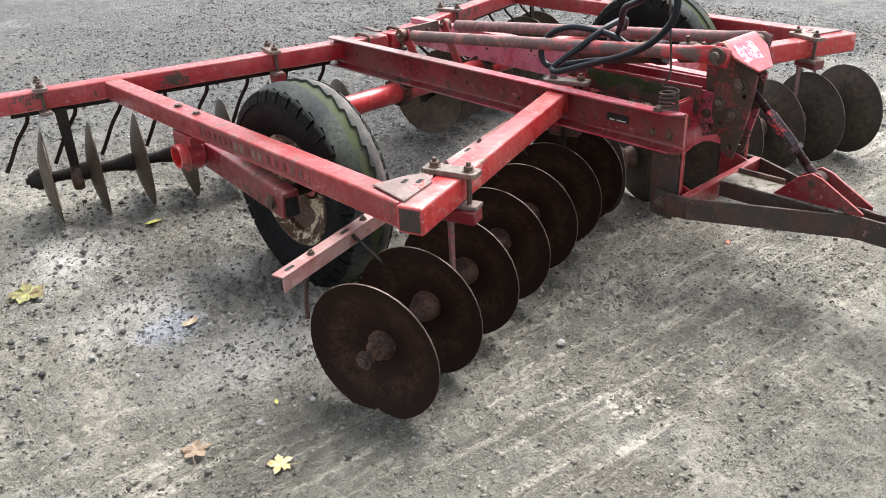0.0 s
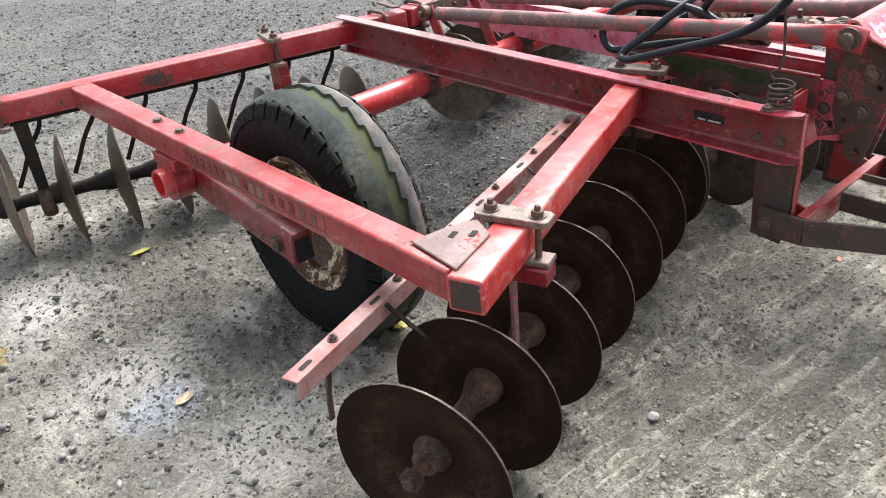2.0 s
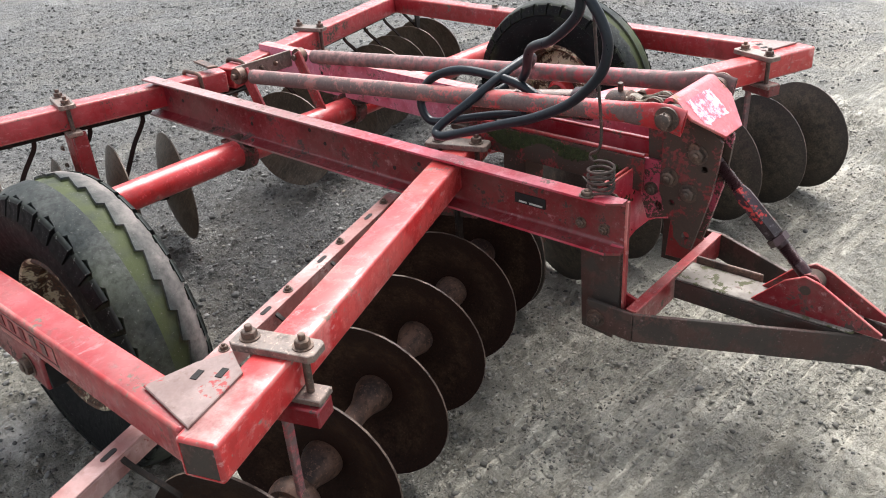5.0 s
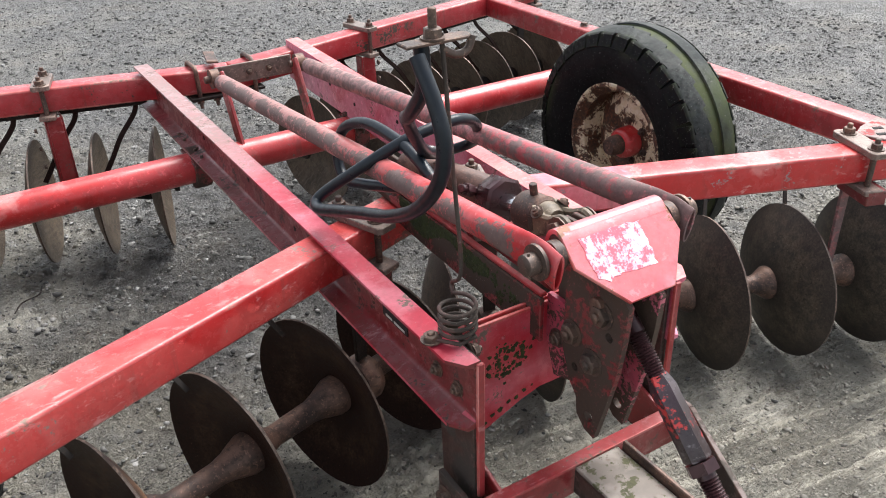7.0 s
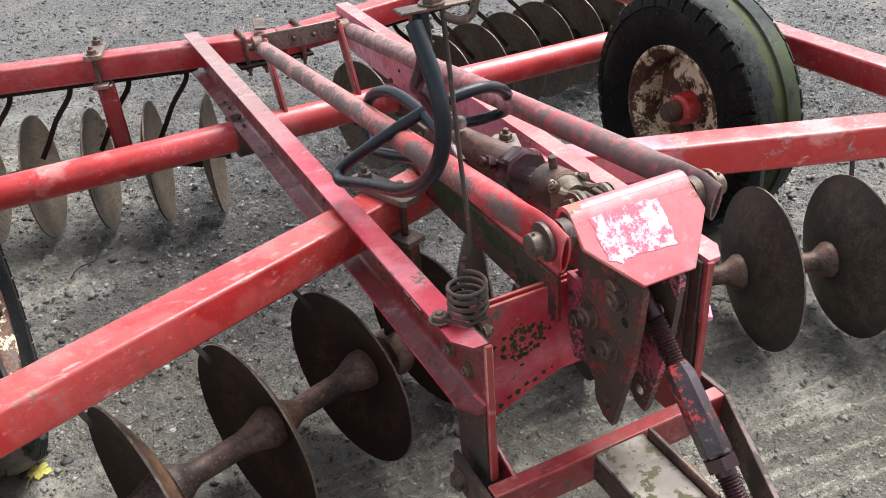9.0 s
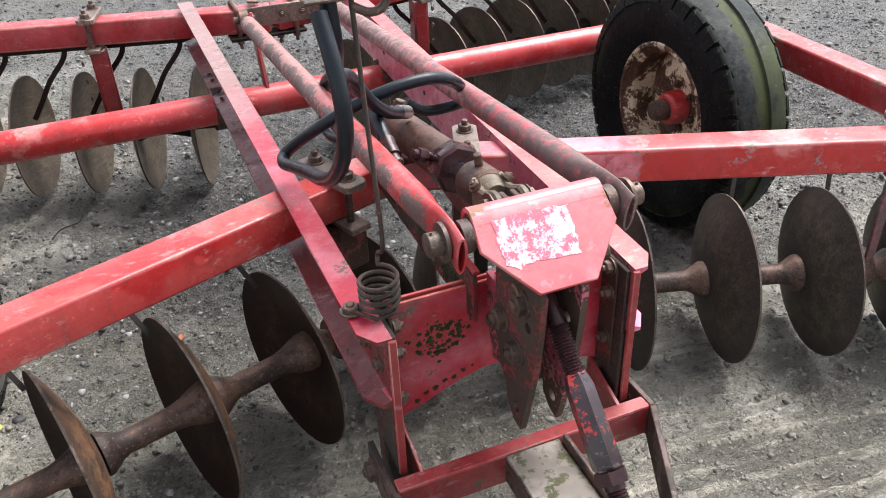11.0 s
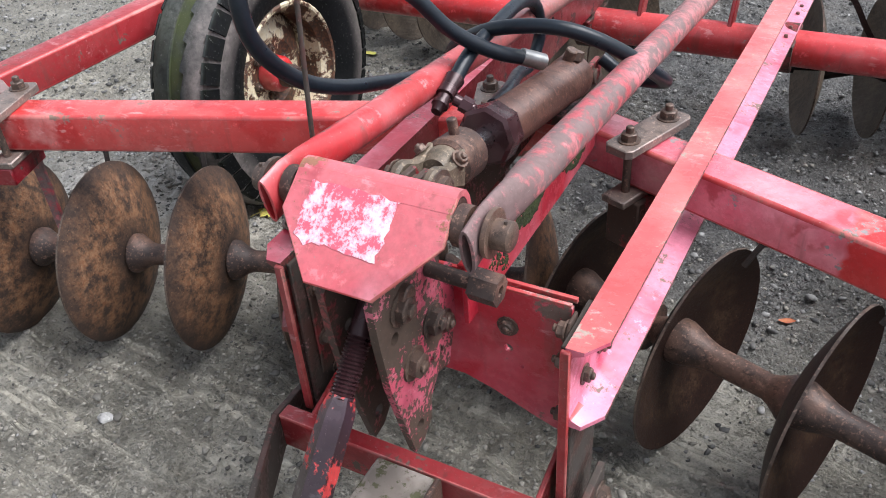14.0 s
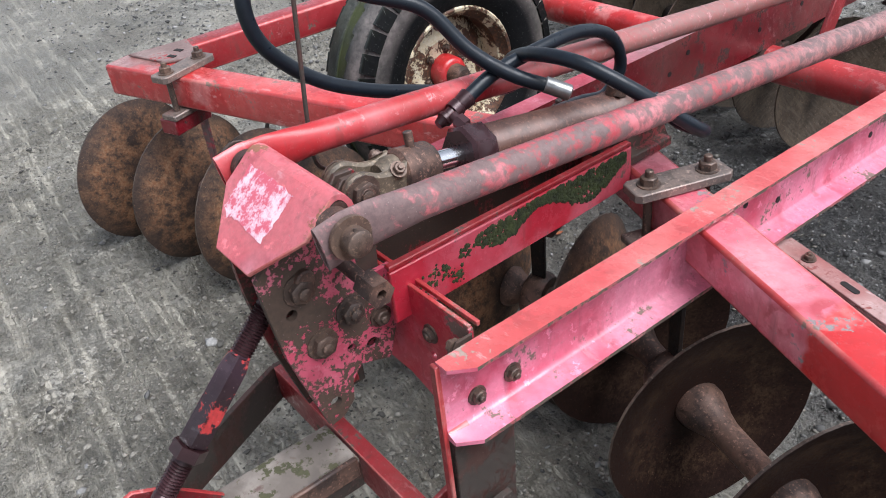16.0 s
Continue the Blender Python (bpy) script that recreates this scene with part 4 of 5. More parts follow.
for s in (-1, 1):
    standard(s, 1.349, 0.70, front_y(1.349) - 0.02, gang_y(1.349), 0.266, PIPE, 0.034)
    standard(s, 0.225, 0.66, front_y(0.225), gang_y(0.225), 0.266, STEEL_DARK, 0.05)
    # channel-shaped hanger of the inner rear clamp
    bm = B()
    y0 = rear_y(0.712) - 0.005
    y1 = rear_gang_y(0.712)
    for dx in (-0.032, 0.032):
        bar(bm, ((0.712 + dx) * s, y0 - 0.03, 0.65), ((0.712 + dx) * s, y1, 0.27), 0.008, 0.062, 0.002, 1)
    bar(bm, (0.712 * s, y0 - 0.062, 0.65), (0.712 * s, y1 - 0.032, 0.27), 0.056, 0.008, 0.002, 1)
    hang = part("gang_standard", bm, RED, harrow)
    bolts(hang, [((0.780 * s, y0 - 0.03 + (0.65 - z) * 0.05, z), (s, 0, 0)) for z in (0.60, 0.52, 0.44)], 0.008, 0, 0.008)
    standard(s, 1.87, 0.66, rear_y(1.87) - 0.03, rear_gang_y(1.87), 0.262, STEEL_DARK)
    # lower clamp block of the outer front clamp
    part("clamp_block", box(B(), (1.349 * s, front_y(1.349) - 0.035, LOW - 0.045), (0.07, 0.15, 0.05), Matrix.Rotation(math.atan(-0.369 * s), 3, "Z"), 0.004), RED_SHADE, harrow)
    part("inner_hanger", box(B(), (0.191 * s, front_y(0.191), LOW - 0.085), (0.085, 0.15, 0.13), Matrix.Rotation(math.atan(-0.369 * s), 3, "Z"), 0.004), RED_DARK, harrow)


# ---- scraper bars ----
def scraper_bar(s):
    """An angle bar with slots, and one bent scraper for each front disc."""
    a, b = Vector((2.05 * s, 0.376, 0.594)), Vector((0.325 * s, 0.903, 0.594))
    d, side, up = axes(b - a)
    bm = B()
    bar(bm, a, b, 0.052, 0.006, 0.0015, 1)
    low = Vector((0, 0, -0.0285))
    sgn = -1 if side.y > 0 else 1
    bar(bm, a + low + side * 0.0225 * sgn, b + low + side * 0.0225 * sgn, 0.006, 0.05, 0.0015, 1)
    ob = part("scraper_bar", bm, BARE, harrow, "worn pinkish-grey angle bar with slots")
    for i in range(6):
        p = a + d * (b - a).length * (0.035 + i * 0.171)
        ends = [(e * 0.016 + 0.0072 * math.cos(q), 0.0072 * math.sin(q)) for e in (1, -1) for q in [math.pi * (j / 5 - 0.5) + (math.pi if e < 0 else 0) for j in range(6)]]
        # slot laid on as a flat black shape instead of a shaded opening
        part("slot", plate(B(), ends, 0.002, Matrix.Translation(p + Vector((0, 0, 0.0034))) @ Matrix((d, side, up)).transposed().to_4x4(), (), 0), BLACK, ob)
        q = p + d * 0.115
        bolts(ob, [(q + Vector((0, 0, 0.003)), (0, 0, 1))], 0.010, 0.006, 0.010)
        if i == 0:
            hook = [q + Vector((0, 0.0, -0.006)), q + Vector((0.0, 0.020, -0.012)), q + Vector((0.006 * s, 0.026, -0.06)), q + Vector((0.03 * s, 0.02, -0.16)), q + Vector((0.045 * s, 0.005, -0.24))]
        else:
            g = q - d * 0.095
            hook = [g + Vector((0, 0.0, -0.006)), g + Vector((0, -0.03, -0.012)), g + Vector((-0.012 * s, -0.05, -0.035)), g + Vector((-0.045 * s, -0.085, -0.09)), g + Vector((-0.068 * s, -0.11, -0.13))]
        part("scraper", strip(B(), catmull(hook, 5), 0.013 if i else 0.018, 0.006, d), STEEL_DARK if i else STEEL, ob)
    return ob


def rear_scraper_bar(s):
    off = 0.075
    a, b = Vector((2.08 * s, rear_y(2.08) + off, 0.640)), Vector((0.33 * s, rear_y(0.33) + off, 0.640))
    ob = part("scraper_bar", bar(B(), a, b, 0.055, 0.03, 0.003, 1), STEEL_DARK, harrow, "black bar behind the rear beam")
    for i in range(8):
        x = 0.38 + i * 0.2324
        p = Vector((x * s, rear_y(x) + off - 0.02, 0.632))
        e = Vector(((x + 0.19) * s, p.y - 0.05, 0.37))
        path = catmull([p, p * 0.85 + e * 0.15 + Vector((-0.010 * s, -0.004, 0)), p * 0.55 + e * 0.45 + Vector((0.006 * s, -0.006, 0)), p * 0.25 + e * 0.75, e], 5)
        part("scraper", strip(B(), path, 0.020, 0.008, (1, 0.3 * s, 0)), DISC_DARK, ob)
    return ob


for s in (-1, 1):
    scraper_bar(s)
    rear_scraper_bar(s)


# ---- rock shaft, wheel arms, wheels ----
SH_Y, SH_Z = 1.80, 0.566
bm = B()
lathe(bm, [(-1.70, 0.045), (-1.70, 0.057), (1.70, 0.057), (1.70, 0.045), (1.66, 0.045), (1.66, 0.0), (-1.66, 0.0), (-1.66, 0.045)], Matrix.Translation((0, SH_Y, SH_Z)), 32, True)
shaft = part("rock_shaft", bm, RED_BRIGHT, harrow, "bright red round tube across the machine, open at its ends")
for s in (-1, 1):
    # saddle under each channel
    bm = B()
    lathe(bm, [(-0.028, 0.058), (-0.028, 0.078), (0.028, 0.078), (0.028, 0.058)], Matrix.Translation((0.325 * s, SH_Y, SH_Z)), 28, True)
    box(bm, (0.325 * s, SH_Y, 0.603), (0.062, 0.20, 0.012), None, 0.002)
    saddle = part("shaft_saddle", bm, RED_DARK, harrow)
    bolts(saddle, [((0.325 * s, SH_Y + dy, 0.597), (0, 0, -1)) for dy in (-0.075, 0.075)], 0.011, 0.012, 0.012)
    # bracket that carries the shaft under the side beam
    bm = B()
    lathe(bm, [(-0.035, 0.058), (-0.035, 0.080), (0.035, 0.080), (0.035, 0.058)], Matrix.Translation((1.63 * s, SH_Y, SH_Z)), 28, True)
    box(bm, (1.615 * s, SH_Y, 0.645), (0.09, 0.17, 0.045), None, 0.003)
    part("shaft_bracket", bm, RED, harrow)
    # wheel arm: a square tube forwards and down to the stub axle
    a, b = Vector((1.535 * s, SH_Y + 0.02, 0.555)), Vector((1.535 * s, 1.10, 0.470))
    # arm paint is darkened to stand for shade
    arm = part("wheel_arm", tube_beam(a, b, 0.085, 0.125), RED_SHADE, harrow, "grimy red square-tube wheel arm, darkened for shade")
    # black block paints the shade inside the open tube end
    part("arm_mouth_shade", box(B(), b + Vector((0, 0.0035, 0.0004)), (0.066, 0.010, 0.104), Matrix.Rotation(-0.118, 3, "X"), 0.001), BLACK, arm, "black block for the shaded inside of the open tube")
    bolts(arm, [((1.5775 * s, 1.19, 0.47), (s, 0, 0))], 0.024, 0.006, 0.018)
    rod(bm := B(), (1.53 * s, 1.258, 0.457), (1.33 * s, 1.258, 0.457), 0.032, 16)
    part("stub_axle", bm, STEEL_DARK, arm)


def wheel(s):
    """A worn road tyre on a dished, flaking rim; the hub and its cap face inwards."""
    R, W = 0.482, 0.252
    rubber_mat = RUBBER_DUSTY if s < 0 else RUBBER
    c = Matrix.Translation((1.332 * s, 1.258, 0.457)) @ Matrix.Diagonal((s, 1, 1, 1))
    h = W / 2
    prof = [(-0.085, 0.245), (-0.100, 0.262), (-h + 0.004, 0.307), (-h - 0.008, 0.358), (-h - 0.001, 0.412), (-h + 0.014, 0.452), (-h + 0.036, 0.470), (-0.045, 0.479), (0, R), (0.045, 0.479), (h - 0.036, 0.470), (h - 0.014, 0.452), (h + 0.001, 0.412), (h + 0.008, 0.358), (h - 0.004, 0.307), (0.100, 0.262), (0.085, 0.245)]
    bm = lathe(B(), [(x, r - (0.012 if abs(x) < 0.114 and r > 0.44 else 0)) for x, r in prof], None, 72, True)
    tyre = part("tyre", bm, rubber_mat, harrow, "worn black tyre, dusty grey over its inner shoulder" if s < 0 else "worn black tyre with greenish, cracked tread", c)
    # tread: two broad ribs with saw-toothed edges and a wide mossy groove between them, worn round at the shoulders
    n = 32 * 6
    crown_r = lambda x: R - 0.001 - 4.4 * max(0.0, abs(x) - 0.036) ** 2
    for x0, w, steps in ((-0.071, 0.072, (1, 1)), (0.060, 0.086, (0, 1))):
        bm = B()
        rings = []
        for i in range(n):
            a = 2 * math.pi * (i + (0.45 if i % 6 == 5 else 0)) / n
            row = []
            for dx, dr, at_edge in ((-w / 2, -0.014, 0), (-w / 2 + 0.003, -0.001, 0), (0.0, 0.0, None), (w / 2 - 0.003, -0.001, 1), (w / 2, -0.014, 1)):
                z = 0.019 * (((i + (3 if dx + x0 > 0 else 0)) % 6) / 5 - 0.5)
                x = x0 + dx + (z * steps[at_edge] if at_edge is not None else 0)
                q = crown_r(x) + dr
                row.append(bm.verts.new((x, q * math.cos(a), q * math.sin(a))))
            rings.append(row)
        for i in range(n):
            a, b = rings[i], rings[(i + 1) % n]
            for j in range(4):
                bm.faces.new((a[j], a[j + 1], b[j + 1], b[j]))
        part("tread_rib", bm, rubber_mat, tyre)
    pts = [(h - 0.024, 0.464), (h - 0.010, 0.456), (h + 0.007, 0.412), (h - 0.002, 0.406), (h - 0.030, 0.446)]
    bm = B()
    lo = [bm.verts.new((x, r, -0.034)) for x, r in pts]
    hi = [bm.verts.new((x, r, 0.034)) for x, r in pts]
    bm.faces.new(lo)
    bm.faces.new(hi[::-1])
    for j in range(5):
        bm.faces.new((lo[j], lo[(j + 1) % 5], hi[(j + 1) % 5], hi[j]))
    lug = finish(bm, "tread_lug", rubber_mat)
    for e in (-1, 1):
        for i in range(34):
            link_mesh("tread_lug", lug, tyre, "", Matrix.Rotation(2 * math.pi * (i + 0.25 * e) / 34, 4, "X") @ Matrix.Diagonal((e, 1, 1, 1)))
    # rim: flange, well, and a disc dished outwards
    bm = lathe(B(), [(-0.100, 0.262), (-0.106, 0.256), (-0.103, 0.246), (-0.086, 0.240), (-0.066, 0.220), (0.066, 0.220), (0.086, 0.240), (0.103, 0.246), (0.106, 0.256), (0.100, 0.262), (0.088, 0.252), (0.066, 0.230), (-0.066, 0.230), (-0.088, 0.252)], None, 48, True)
    rim = part("rim", bm, RIM, harrow, "steel rim with flaking cream paint over rust", c)
    web = lathe(B(), [(0.000, 0.055), (0.000, 0.105), (-0.012, 0.125), (-0.004, 0.170), (0.030, 0.221), (0.038, 0.220), (0.006, 0.165), (-0.002, 0.125), (0.010, 0.105), (0.010, 0.055)], None, 48, True)
    part("wheel_disc", web, RIM, rim)
    bolts(rim, [((-0.001, 0.085 * math.cos(a), 0.085 * math.sin(a)), (-1, 0, 0)) for a in [2 * math.pi * i / 6 + 0.3 for i in range(6)]], 0.011, 0.008, 0.012)
    hub = part("hub", lathe(B(), [(0.010, 0.0), (0.010, 0.066), (-0.052, 0.064), (-0.062, 0.058), (-0.068, 0.048), (-0.068, 0.0)], None, 28), RED_BRIGHT, harrow, "red wheel hub", c)
    part("hub_cap", lathe(B(), [(-0.066, 0.0), (-0.066, 0.042), (-0.108, 0.040), (-0.124, 0.032), (-0.128, 0.0)], None, 24), STEEL, hub, "brown hub cap")
    return tyre


for s in (-1, 1):
    wheel(s)


# ---- headstock: legs, front plate, mast, cover, links ----
for s in (-1, 1):
    bm = B()
    # angle at the channel's end, running down to the drawbar hinge
    box(bm, (0.272 * s, -0.003, 0.595), (0.017, 0.010, 0.362), None, 0.002)
    leg = part("headstock_leg", bm, RED, harrow, "red angle-iron leg with a worn edge", edge=EDGE)
    part("leg_web", box(B(), (0.2635 * s, 0.074, 0.535), (0.010, 0.126, 0.47), None, 0.002), RED_BROWN, leg, "dark grimy web of the angle iron")
    bolts(leg, [((0.2585 * s, y, z), (-s, 0, 0)) for y, z in ((0.09, 0.46), (0.09, 0.40))], 0.011, 0.010, 0.012)
    part("side_bracket", plate(B(), [(0.012, 0.612), (0.15, 0.605), (0.14, 0.30), (0.03, 0.29), (0.008, 0.40)], 0.010, Matrix(((0, 0, 1, 0.2755 * s), (1, 0, 0, 0), (0, 1, 0, 0), (0, 0, 0, 1)))), RED_BROWN, harrow)
arch = [(-0.248, 0.780), (-0.248, 0.482), (-0.19, 0.502), (-0.10, 0.540), (-0.045, 0.556), (0.045, 0.556), (0.10, 0.540), (0.19, 0.502), (0.248, 0.482), (0.248, 0.780)]
fp = part("front_plate", plate(B(), arch, 0.010, Matrix.Translation((0, 0.094, 0)) @ XZ, [(0.134, 0.653, 0.009), (0.160, 0.618, 0.004), (-0.15, 0.735, 0.006)]), CRIMSON, harrow, "red arched cross plate with moss and rust spots", edge=EDGE)
part("front_plate_lip", box(B(), (0, 0.110, 0.783), (0.50, 0.008, 0.010), None, 0.001), EDGE, fp, "worn pale upper edge")
part("front_plate_lip", box(B(), (0, 0.093, 0.783), (0.492, 0.008, 0.007), None, 0.001), EDGE, fp)
for s in (-1, 1):
    # the plate's ends are bent forwards and bolted to the legs
    fl = part("plate_flange", plate(B(), [(0.038, 0.482), (0.090, 0.482), (0.090, 0.778), (0.056, 0.778), (0.038, 0.752)], 0.006, Matrix(((0, 0, 1, 0.2545 * s), (1, 0, 0, 0), (0, 1, 0, 0), (0, 0, 0, 1)))), RED_DARK, fp)
    bolts(fl, [((0.2515 * s, 0.060, z), (-s, 0, 0)) for z in (0.758, 0.690, 0.566)], 0.0125, 0.008, 0.015)
bolts(fp, [((x, 0.089, z), (0, -1, 0)) for x, z in ((0.134, 0.705),)], 0.013, 0.003, 0.010)
# small cushions of moss on the plate and the rails


def moss(parent, spots, normal):
    """Low, uneven cushions on a surface: spots of (place, radius)."""
    bm = B()
    d, u, v = axes(normal)
    for p, r in spots:
        c = bm.verts.new(Vector(p) + d * min(0.006, r * 0.3))
        ring = []
        for k in range(11):
            a = 2 * math.pi * k / 11
            q = r * random.uniform(0.6, 1.15)
            ring.append(bm.verts.new(Vector(p) + q * (math.cos(a) * u + math.sin(a) * v) - d * 0.001))
        mid = [bm.verts.new((Vector(p) + (w.co - Vector(p)) * 0.65) + d * random.uniform(0.3, 0.8) * min(0.006, r * 0.3)) for w in ring]
        for k in range(11):
            j = (k + 1) % 11
            bm.faces.new((c, mid[k], mid[j]))
            bm.faces.new((mid[k], ring[k], ring[j], mid[j]))
    return tagged(part("moss", bm, MOSS, parent, "dark green moss"), kind="stuff")


rng = random.Random(4)
clumps = [(-0.150, 0.702), (-0.176, 0.668), (-0.128, 0.662), (-0.150, 0.640), (-0.105, 0.690)]
moss(fp, [((cx + rng.gauss(0, 0.016), 0.0886, cz + rng.gauss(0, 0.011)), rng.uniform(0.002, 0.009)) for cx, cz in clumps for _ in range(24)] + [((-0.20 + 0.022 * k, 0.0886, 0.512 + 0.0085 * k + rng.uniform(0, 0.015)), rng.uniform(0.004, 0.010)) for k in range(7)], (0, -1, 0))

# mast: two side plates joined by the cover
mast_out = [(-0.172, 0.912), (-0.064, 1.010), (-0.02, 0.995), (0.010, 0.870), (0.014, 0.722), (-0.016, 0.645), (-0.040, 0.618), (-0.046, 0.574), (-0.074, 0.548), (-0.104, 0.543), (-0.129, 0.639), (-0.153, 0.738), (-0.166, 0.837)]
YZ = lambda x: Matrix(((0, 0, 1, x), (1, 0, 0, 0), (0, 1, 0, 0), (0, 0, 0, 1)))
for s in (-1, 1):
    # the left mast plate and left rail get a darker paint than the right
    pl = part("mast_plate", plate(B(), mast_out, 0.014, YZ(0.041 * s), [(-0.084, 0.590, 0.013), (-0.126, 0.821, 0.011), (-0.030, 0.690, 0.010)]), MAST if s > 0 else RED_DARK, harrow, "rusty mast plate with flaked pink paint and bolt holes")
    bolts(pl, [((0.048 * s, y, z), (s, 0, 0)) for y, z in ((-0.103, 0.864), (-0.084, 0.735), (-0.018, 0.772))], 0.020, 0.007, 0.016)
    # wing that ties the mast to the cross plate
    part("mast_wing", plate(B(), [(-0.03, 0.81), (0.088, 0.81), (0.088, 0.700), (0.056, 0.606), (-0.022, 0.634), (-0.012, 0.70), (-0.03, 0.75)], 0.012, YZ(0.0265 * s), [(0.022, 0.660, 0.015)]), MAST, harrow, "rusty bracket plate with a hole and a bolt")
    bolts(pl, [((0.0325 * s, 0.048, 0.713), (s, 0, 0))], 0.015, 0.006, 0.012)
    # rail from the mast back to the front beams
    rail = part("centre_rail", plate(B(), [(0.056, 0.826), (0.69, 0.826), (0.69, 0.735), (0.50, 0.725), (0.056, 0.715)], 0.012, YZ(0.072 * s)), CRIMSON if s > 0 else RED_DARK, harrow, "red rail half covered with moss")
    part("rail_flange", plate(B(), [(0.058, 0.098), (0.69, 0.098), (0.69, 0.0), (0.058, 0.0)], 0.010, Matrix.Translation((0.0660 * s, 0, 0.832)) @ Matrix(((0, -0.16 * s, 0, 0.009 * s), (1, 0, 0, 0), (0, 0, 1, 0), (0, 0, 0, 1)))), RED, rail)
    spots = []
    for _ in range(900):
        y = 0.25 + 0.42 * rng.random() ** 0.8
        deep = 0.016 + 0.050 * (0.5 + 0.5 * math.sin(y * 23 + 1.2)) * min(1.0, (y - 0.22) / 0.14)
        spots.append(((0.0790 * s, y, 0.820 - deep * rng.random() - 0.012 * (1 - min(1.0, (y - 0.22) / 0.2))), rng.uniform(0.003, 0.009)))
    for y, z, w in ((0.135, 0.752, 0.012), (0.165, 0.775, 0.012), (0.205, 0.748, 0.010), (0.225, 0.79, 0.010)):
        spots += [((0.0790 * s, y + rng.gauss(0, w), z + rng.gauss(0, w)), rng.uniform(0.002, 0.006)) for _ in range(28)]
    moss(rail, spots, (s, 0, 0))
# cross pin at the top of the mast with its bosses and spacers
bm = B()
rod(bm, (-0.212, -0.060, 1.008), (0.212, -0.060, 1.008), 0.017, 18)
pin = part("top_pin", bm, STEEL, harrow)
for s in (-1, 1):
    part("pin_collar", lathe(B(), [(0.133, 0.016), (0.133, 0.031), (0.152, 0.031), (0.152, 0.016)], Matrix.Translation((0, -0.060, 1.008)) @ Matrix.Diagonal((s, 1, 1, 1)), 22, True), STEEL, pin)
    bm = B()
    lathe(bm, [(0.180, 0.0), (0.180, 0.036), (0.187, 0.036), (0.187, 0.022), (0.211, 0.022), (0.214, 0.018), (0.214, 0)], Matrix.Translation((0, -0.060, 1.008)) @ Matrix.Diagonal((s, 1, 1, 1)), 20)
    part("pin_head", bm, BOLT, pin)
    # split pin
    part("split_pin", tube(B(), catmull([(0.204 * s, -0.062, 1.034), (0.206 * s, -0.066, 1.008), (0.204 * s, -0.068, 0.982)], 4), 0.0028, 8), BOLT, pin)
# adjuster nut beside the mast
bm = B()
rod(bm, (0.048, -0.020, 0.880), (0.13, -0.020, 0.876), 0.013, 14)
lathe(bm, [(0, 0.010), (0, 0.026), (0.046, 0.026), (0.046, 0.010)], along((0.128, -0.02, 0.876), (1, 0, -0.05)), 6, True)
part("adjuster_nut", bm, STEEL, harrow, "brown hexagon adjuster nut")
# cover plate, bent over the pin at its top
u, v = Vector((1, 0, 0)), (Vector((0, -0.182, 0.933)) - Vector((0, -0.054, 1.043))).normalized()
n = u.cross(v)
cm = Matrix((u, v, n)).transposed().to_4x4()
cm.translation = (0, -0.054, 1.046)
L = 0.169
cov = plate(B(), [(-0.130, 0), (0.130, 0), (0.134, 0.072), (0.056, L), (-0.056, L), (-0.134, 0.072)], 0.009, cm)
bend = [(-0.066, 1.0177), (-0.050, 1.0312), (-0.041, 1.0350), (-0.032, 1.0345), (-0.023, 1.029), (-0.016, 1.018), (-0.012, 1.0), (-0.011, 0.975)]
cover = part("cover_plate", cov, COVER, harrow, "faded red six-sided cover plate with a flaked sticker", edge=EDGE)
part("cover_fold", strip(B(), [(0, y - 0.007, z + 0.012) for y, z in bend], 0.2585, 0.0098, (1, 0, 0)), COVER, cover, "worn folded edge over the pin")
part("pin_tube", lathe(B(), [(-0.1285, 0.012), (-0.1285, 0.0315), (0.1285, 0.0315), (0.1285, 0.012)], Matrix.Translation((0, -0.050, 1.009)), 26, True), RED_BROWN, cover, "rusty tube under the folded edge")
side_n = -n if n.y > 0 else n
ragged = random.Random(9)
corners = [(-0.096, 0.020), (0.050, 0.024), (0.044, 0.116), (-0.098, 0.110)]
st = []
for (xa, ya), (xb, yb) in zip(corners, corners[1:] + corners[:1]):
    for k in range(12):
        t = k / 12
        st.append((xa + (xb - xa) * t + ragged.gauss(0, 0.0024), ya + (yb - ya) * t + ragged.gauss(0, 0.0024)))
sm = cm.copy()
sm.translation = cm.translation + side_n * 0.0052
part("sticker", plate(B(), st, 0.0005, sm, (), 0), DECAL, cover, "torn white sticker, no longer readable")


